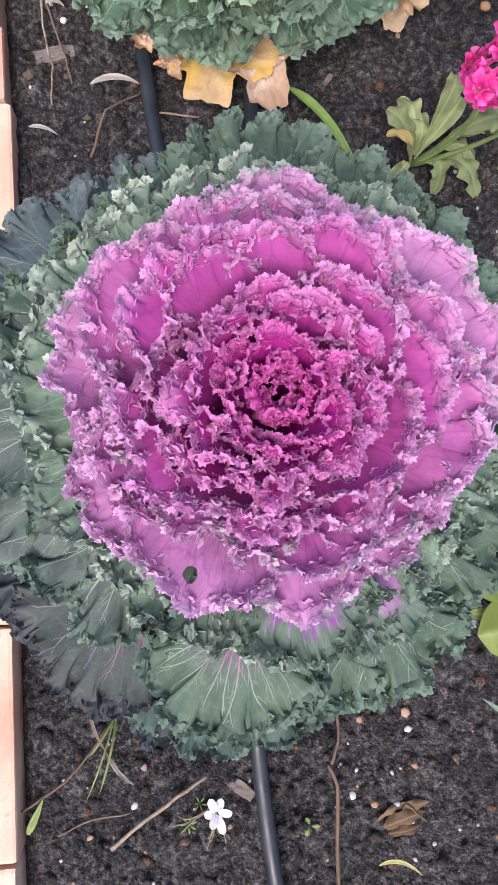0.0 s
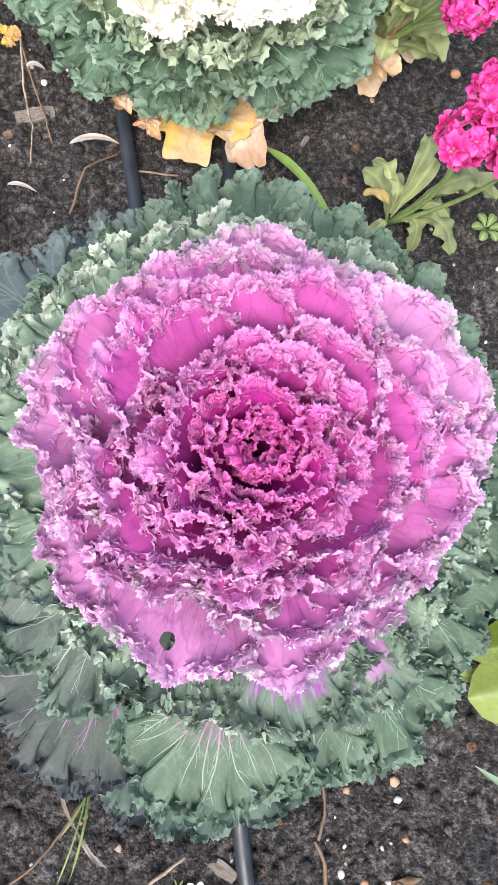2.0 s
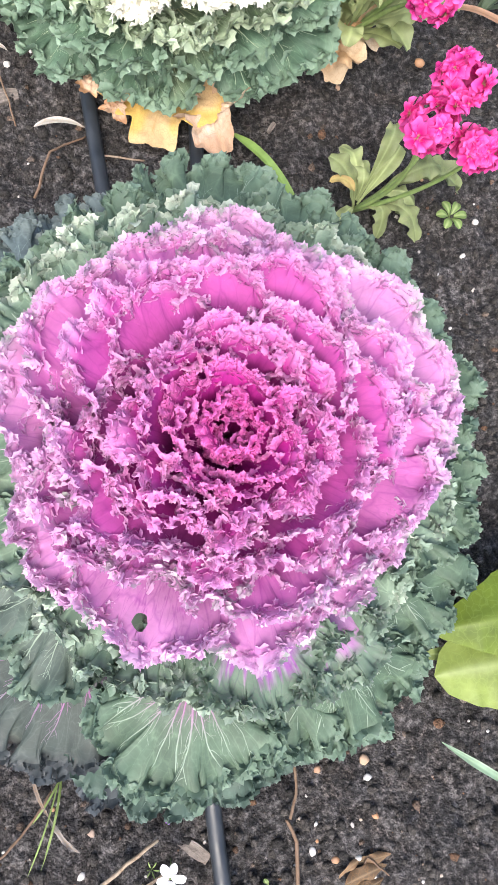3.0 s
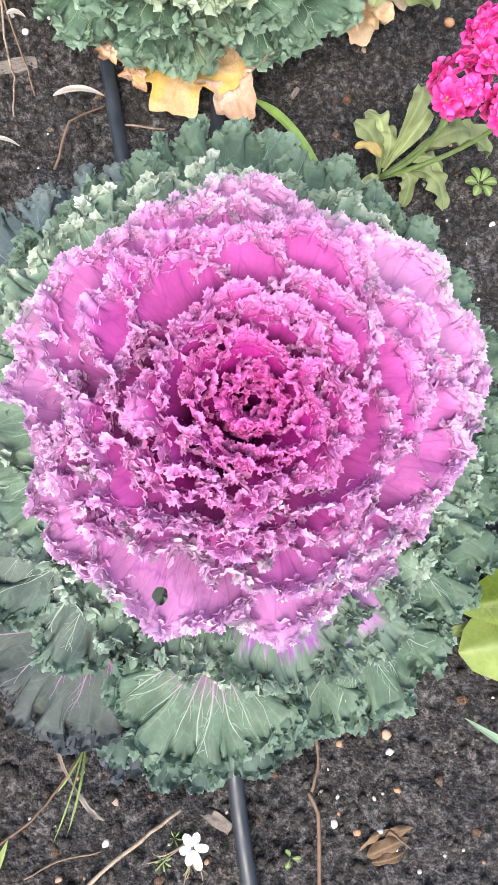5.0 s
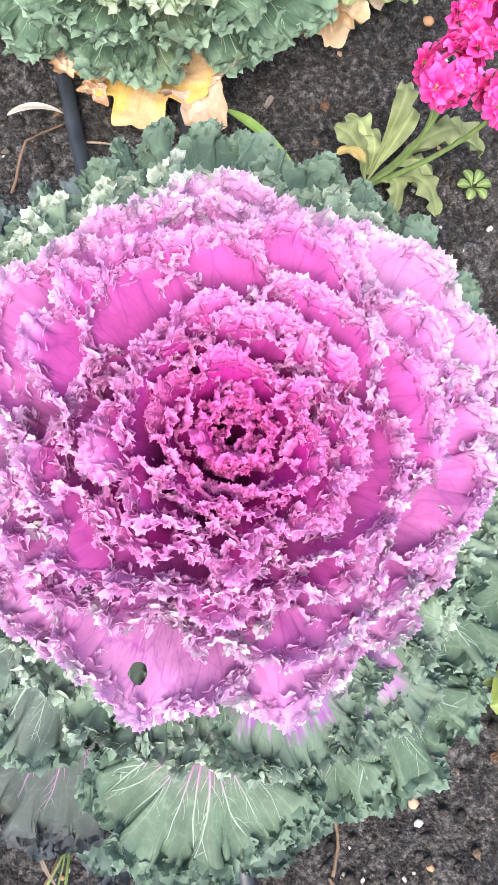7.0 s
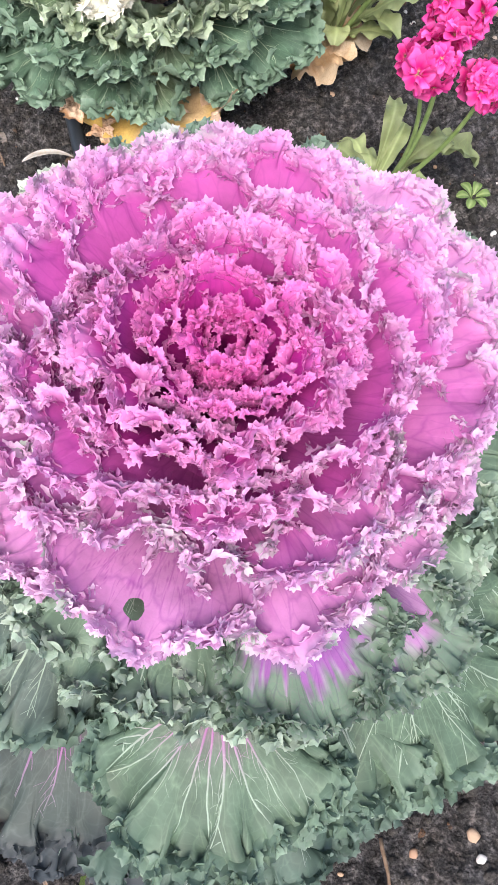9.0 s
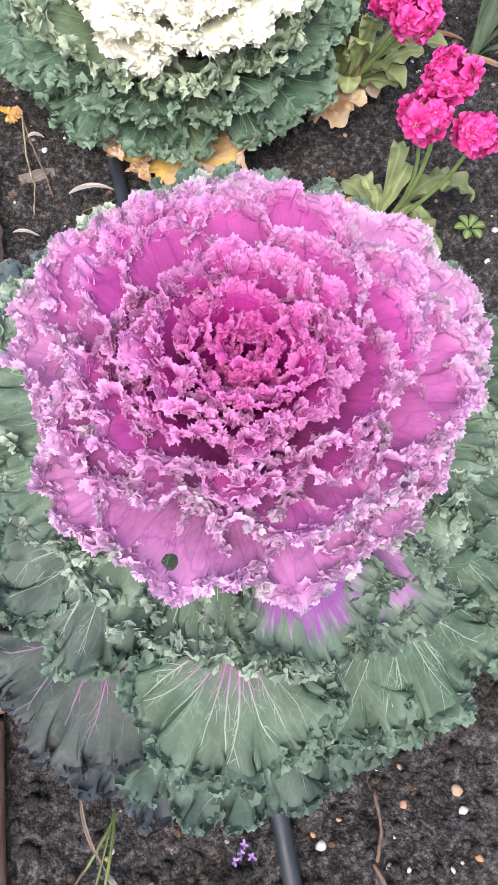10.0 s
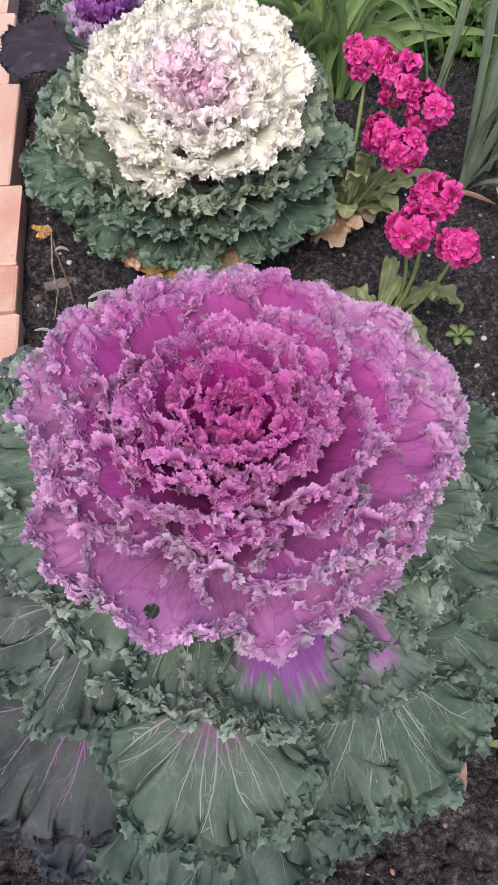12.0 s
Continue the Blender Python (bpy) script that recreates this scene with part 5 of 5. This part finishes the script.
far_stock = stock((0.420, 0.800, 0.0), "pink flowering stock with several magenta flower spikes",
                  [((0.43, 0.82, 0.10), (0.438, 0.862, 0.19), 0.0032), ((0.45, 0.80, 0.10), (0.468, 0.818, 0.19), 0.0032), ((0.47, 0.79, 0.10), (0.488, 0.755, 0.185), 0.0030), ((0.45, 0.77, 0.10), (0.448, 0.700, 0.18), 0.0030)],
                  [((0.40, 0.79, 0.07), (0.398, 0.775, 0.085), 0.028, 1.0), ((0.42, 0.78, 0.06), (0.410, 0.752, 0.050), 0.028, 1.1), ((0.39, 0.80, 0.07), (0.385, 0.765, 0.070), 0.026, 0.9),
                   ((0.44, 0.77, 0.05), (0.470, 0.745, 0.060), 0.026, 0.9), ((0.47, 0.80, 0.08), (0.530, 0.770, 0.090), 0.028, 0.9), ((0.46, 0.82, 0.08), (0.530, 0.830, 0.090), 0.026, 0.8),
                   ((0.41, 0.83, 0.09), (0.410, 0.880, 0.110), 0.026, 0.8), ((0.45, 0.78, 0.07), (0.478, 0.742, 0.060), 0.026, 1.0),
                   ((0.43, 0.78, 0.10), (0.418, 0.765, 0.105), 0.026, 1.3), ((0.42, 0.79, 0.08), (0.396, 0.790, 0.110), 0.026, 1.0), ((0.43, 0.80, 0.11), (0.404, 0.800, 0.120), 0.028, 0.95),
                   ((0.41, 0.82, 0.10), (0.396, 0.840, 0.110), 0.026, 1.0), ((0.46, 0.77, 0.08), (0.500, 0.765, 0.090), 0.026, 1.1), ((0.44, 0.78, 0.12), (0.424, 0.762, 0.140), 0.024, 1.1)], 5)
b0 = Vector((0.420, 0.800, 0.0))
flower_head(far_stock, Vector((0.438, 0.862, 0.202)) - b0, 0.026, 11, 4, 1.3)
flower_head(far_stock, Vector((0.468, 0.818, 0.200)) - b0, 0.025, 11, 5, 1.2)
flower_head(far_stock, Vector((0.488, 0.755, 0.198)) - b0, 0.025, 11, 6, 1.2)
flower_head(far_stock, Vector((0.448, 0.700, 0.190)) - b0, 0.023, 10, 7, 1.2)
flower_head(far_stock, Vector((0.436, 0.752, 0.176)) - b0, 0.018, 7, 8)

# ---- small flowers, weeds and grass ----
def five_petals(name, place, r, col, mid, label, seed, count=5, tilt=15):
    plant = thing(name, place, label, "flower")
    zg = ground_z(place[0], place[1]) - place[2]
    tube("stem", [(0.003, 0.002, zg - 0.003), (0.002, 0.001, zg * 0.4), (0, 0, 0)], 0.0008, STEM, plant, "", 6)
    for i in range(count):
        a = 2 * math.pi * i / count + seed
        a += 0.25 * math.sin(i * 2.7 + seed)
        d = Vector((math.cos(a), math.sin(a), math.tan(radians(tilt)) * (0.5 + 0.9 * (i % 2)))) * (0.85 + 0.25 * math.sin(i * 1.9))
        blade("petal", d * r * 0.08, d * r * 0.6 + Vector((0, 0, r * 0.15)), d * r, r * 0.46, PETAL, plant, col, col, seed * 9 + i, "round", 0.12, 0.0004, n=9, k=7, rib=mid)
    return plant


five_petals("white_flower", (0.156, -0.086, 0.032), 0.018, (0.78, 0.77, 0.78), (0.70, 0.70, 0.66), "white flower with rounded petals on a short stem", 1, 6, 25)
for i, (dx, dy) in enumerate(((0, 0), (0.008, -0.003), (-0.006, -0.004), (0.003, 0.007))):
    five_petals("lilac_flower", (0.164 + dx, -0.034 + dy, 0.020 + 0.003 * i), 0.0045, (0.40, 0.20, 0.62), (0.55, 0.45, 0.60), "tiny lilac flower beneath the kale", 3 + i, 4, 30)


def withered_stems(base, count, seed):
    """Thin dried stems lying about a small plant's foot."""
    plant = thing("withered_stems", base, "thin withered yellow-brown stems round the white flower", "dry stems")
    rr = random.Random(seed)
    for i in range(count):
        a = rr.uniform(2.6, 5.6)
        r = rr.uniform(0.018, 0.050)
        tip = Vector((math.cos(a) * r, math.sin(a) * r, 0))
        tip.z = ground_z(base[0] + tip.x, base[1] + tip.y) - base[2] + 0.002
        bend = tip * 0.5 + Vector((rr.uniform(-0.012, 0.012), rr.uniform(-0.012, 0.012), rr.uniform(0.008, 0.018)))
        tube("stem", bezier((0, 0, 0.002), bend, tip, 9), [0.0009 - 0.00006 * q for q in range(9)], TWIG if i % 3 else STEM, plant, "", 6, 0.1, seed + i)
    return plant


withered_stems((0.152, -0.092, ground_z(0.152, -0.092)), 13, 6)


def tuft(name, base, blades, col0, col1, label, category, seed, material=None):
    plant = thing(name, base, label, category)
    b = Vector(base)
    for i, (p1, p2, w) in enumerate(blades):
        blade("leaf", (0.001 * i, 0, -0.002), Vector(p1) - b, Vector(p2) - b, w, material or HERB, plant, col0, col1, seed + i, "strap", 0.3, 0.0, n=16, k=5, rib=np.array(col1) * 1.15)
    return plant


tuft("grass_tuft", (0.060, 0.010, 0.0), [((0.055, -0.02, 0.03), (0.028, -0.075, 0.008), 0.0018), ((0.060, -0.02, 0.03), (0.044, -0.060, 0.006), 0.0016), ((0.062, -0.02, 0.025), (0.040, -0.072, 0.006), 0.0014),
                                          ((0.052, -0.01, 0.02), (0.034, -0.030, 0.010), 0.0022)], (0.13, 0.19, 0.05), (0.18, 0.24, 0.08), "thin green grass blades growing from the soil", "grass", 60)
tuft("grass_tuft", (0.540, -0.075, 0.0), [((0.50, -0.055, 0.05), (0.440, -0.008, 0.012), 0.009)], (0.16, 0.26, 0.16), (0.24, 0.34, 0.24), "single grey-green grass blade", "grass", 70)
tuft("grass_tuft", (0.350, 0.580, 0.0), [((0.32, 0.63, 0.03), (0.275, 0.668, 0.012), 0.012)], (0.16, 0.27, 0.06), (0.22, 0.33, 0.09), "bright green strap leaf lying beside the kale", "leaf", 75)


def seedling(x, y, r, count, seed, wide=0.55):
    z = ground_z(x, y)
    plant = thing("weed_seedling", (x, y, z), "small green weed seedling in the soil", "weed", "weed seedlings")
    for i in range(count):
        a = 2 * math.pi * i / count + seed
        d = Vector((math.cos(a), math.sin(a), 0))
        blade("leaf", (0, 0, 0), d * r * 0.5 + Vector((0, 0, r * 0.7)), d * r + Vector((0, 0, r * 0.35)), r * wide, HERB, plant, (0.11, 0.17, 0.05), (0.15, 0.22, 0.07), seed * 7 + i, "spoon", 0.2, 0.0, n=10, k=5)
    return plant


seedling(0.532, 0.570, 0.019, 6, 1)
seedling(0.252, -0.124, 0.010, 3, 2)
seedling(0.128, -0.104, 0.009, 7, 3, 0.22)
seedling(0.140, -0.088, 0.008, 6, 4, 0.2)

# broad bright leaf at the bed's open side
lily = thing("broad_leaved_plant", (0.520, 0.090, 0.0), "broad glossy bright green folded leaf near the soil", "plant")
blade("leaf", (0.070, 0.030, 0.010), (0.01, 0.040, 0.150), (-0.108, 0.022, 0.085), 0.100, HERB, lily, (0.090, 0.135, 0.016), (0.115, 0.165, 0.020), 3, "lance", -0.35, 0.005, rib=(0.17, 0.23, 0.05), n=26, k=17)
blade("leaf", (0.060, -0.020, 0.005), (0.00, -0.01, 0.110), (-0.100, -0.022, 0.062), 0.092, HERB, lily, (0.165, 0.220, 0.045), (0.20, 0.26, 0.065), 4, "round", -0.28, 0.006, rib=(0.30, 0.36, 0.15), n=26, k=15)
blade("leaf", (0.030, -0.01, 0.005), (-0.05, -0.01, 0.05), (-0.118, -0.002, 0.050), 0.020, HERB, lily, (0.20, 0.25, 0.08), (0.23, 0.29, 0.11), 5, "lance", 0.15, 0.0, rib=(0.34, 0.42, 0.20))

# ---- iris clumps and shrub at the back ----
def iris(base, count, seed, label, reach=0.16, high=0.30, w=0.016, tone=1.0):
    plant = thing("iris_clump", base, label, "plant", "strap-leaved clumps")
    rr = random.Random(seed)
    for i in range(count):
        a = rr.uniform(0, 6.28)
        o = Vector((rr.uniform(-1, 1), rr.uniform(-1, 1), 0)) * 0.035
        d = Vector((math.cos(a), math.sin(a), 0))
        h, q = high * rr.uniform(0.6, 1.1), reach * rr.uniform(0.3, 1.2)
        k = rr.uniform(0.8, 1.25) * tone
        blade("leaf", o, o + d * q * 0.25 + Vector((0, 0, h)), o + d * q + Vector((0, 0, h * rr.uniform(0.55, 1.0))), w * rr.uniform(0.7, 1.1), HERB, plant,
              np.array((0.120, 0.195, 0.062)) * k, np.array((0.155, 0.240, 0.092)) * k, seed * 50 + i, "strap", 0.3, 0.0, up=(d.y, -d.x, 0.25), n=16, k=5, rib=np.array((0.16, 0.24, 0.10)) * k)
    return plant


tuft("iris_clump", (0.575, 0.950, 0.0), [((0.610, 0.930, 0.30), (0.690, 0.790, 0.120), 0.014), ((0.580, 0.950, 0.30), (0.650, 0.900, 0.230), 0.013), ((0.60, 0.98, 0.25), (0.625, 1.03, 0.330), 0.015),
                                             ((0.56, 0.96, 0.20), (0.500, 1.00, 0.24), 0.012)], (0.13, 0.18, 0.10), (0.17, 0.225, 0.135), "grey-green iris with tall arching strap leaves", "plant", 90)
iris((0.690, 0.880, 0.0), 12, 1, "grey-green iris clump with arching strap leaves", 0.20, 0.30)
tuft("iris_clump", (0.612, 0.850, 0.0), [((0.600, 0.862, 0.14), (0.592, 0.905, 0.300), 0.015), ((0.616, 0.850, 0.12), (0.612, 0.880, 0.250), 0.017), ((0.640, 0.850, 0.10), (0.668, 0.865, 0.200), 0.019), ((0.640, 0.835, 0.08), (0.690, 0.820, 0.140), 0.018),
                                             ((0.628, 0.862, 0.14), (0.640, 0.900, 0.280), 0.014), ((0.600, 0.850, 0.20), (0.652, 0.770, 0.190), 0.017), ((0.630, 0.830, 0.05), (0.680, 0.780, 0.060), 0.020)],
     (0.130, 0.180, 0.120), (0.170, 0.225, 0.160), "grey-green iris fan with broad upright leaves", "plant", 120)
dry_blade((0.575, 0.845, .010), (0.60, 0.830, .030), (0.655, 0.808, .012), 0.012, (0.24, 0.14, 0.09), (0.33, 0.21, 0.15), "reddish-brown dead iris leaf on the soil", 21, "strap")
dry_blade((0.640, 0.835, .020), (0.648, 0.815, .060), (0.660, 0.770, .020), 0.014, (0.46, 0.34, 0.26), (0.55, 0.42, 0.34), "pale tan dead iris leaf at the clump's foot", 22, "strap", 0.002)
dry_blade((0.545, 0.880, .010), (0.570, 0.890, .022), (0.610, 0.872, .010), 0.010, (0.18, 0.09, 0.06), (0.26, 0.14, 0.10), "dark red-brown dead leaf on the soil", 23)
iris((0.460, 1.130, 0.0), 44, 2, "dense green clump of strap leaves", 0.20, 0.24, 0.019, 1.45)
iris((0.730, 1.020, 0.0), 12, 3, "grey-green iris clump with arching strap leaves", 0.22, 0.30)


def leafy_shrub(base, size, count, seed):
    plant = thing("leafy_shrub", base, "low bush of small divided green leaves", "shrub")
    rs2 = np.random.RandomState(seed)
    rr = random.Random(seed)
    for i in range(9):
        a = i * 0.7
        tube("stem", bezier((0, 0, 0), (math.cos(a) * 0.03, math.sin(a) * 0.03, size[2] * 0.6), (math.cos(a) * size[0] * 0.6, math.sin(a) * size[1] * 0.6, size[2] * 0.8), 6), 0.0022, STEM, plant, "", 6)
    V, F, C, U = [], [], [], []
    for i in range(count):
        d = Vector((rr.gauss(0, 1), rr.gauss(0, 1), abs(rr.gauss(0, 1)))).normalized() * rr.uniform(0.55, 1.0)
        c = Vector((d.x * size[0], d.y * size[1], d.z * size[2]))
        S, T = np.meshgrid(np.linspace(0, 1, 5), np.linspace(-1, 1, 9), indexing="ij")
        S, T = S.ravel(), T.ravel()
        ln = rr.uniform(0.018, 0.030)
        rho = S * ln * (0.75 + 0.25 * np.cos(T * 7.5))
        P = np.stack([rho * np.cos(T * 1.1), rho * np.sin(T * 1.1), 0.25 * ln * np.abs(T) * S - 0.3 * ln * S ** 2], 1)
        M = np.array((Vector((d.x, d.y, abs(d.z) * 0.8 + 0.3)).to_track_quat("Z", "Y").to_matrix() @ Matrix.Rotation(rr.uniform(0, 6.28), 3, 'Z')))
        V.append(P @ M.T + np.array(c))
        C.append(np.tile(np.array((0.07, 0.15, 0.035)) * rr.uniform(0.6, 1.5), (45, 1)))
        U.append(P + i * 0.1)
        F.append(grid_faces(5, 9) + 45 * i)
    tagged(link_mesh("foliage", np.concatenate(V), np.concatenate(F), HERB, plant, "", np.concatenate(C), np.concatenate(U)), kind="stuff")
    return plant


leafy_shrub((0.700, 1.330, 0.0), (0.20, 0.16, 0.16), 900, 3)
leafy_shrub((0.860, 1.150, 0.0), (0.14, 0.16, 0.13), 500, 4)
leafy_shrub((0.300, 1.480, 0.0), (0.20, 0.12, 0.10), 500, 5)

# ---- bricks, last ----
def lay_bricks():
    bounds = (-0.58, -0.36, -0.12, 0.104, 0.290, 0.470, 0.646, 0.731, 0.893, 1.150, 1.372, 1.594, 1.816)
    n = 0
    for col in range(3):
        for a, b in zip(bounds, bounds[1:]):
            n += 1
            rs = random.Random(n * 7)
            shift = 0.11 * (col % 2)
            ob = part("brick", brick_mesh(0.100, b - a - 0.004, 0.065, n), BRICK, edging)
            x = float(np.interp((a + b) / 2, (-0.1, 0.1, 0.4, 0.6, 0.9, 1.2, 1.5), (-0.036, -0.031, -0.021, -0.020, -0.035, -0.062, -0.082))) - 0.050 - col * 0.104 + rs.uniform(-0.002, 0.002)
            ob.location = (x, (a + b) / 2 + shift, -0.0125 + rs.uniform(-0.0012, 0.0012))
            ob.rotation_euler = (rs.uniform(-0.006, 0.006), rs.uniform(-0.006, 0.006), rs.uniform(-0.008, 0.008))


lay_bricks()
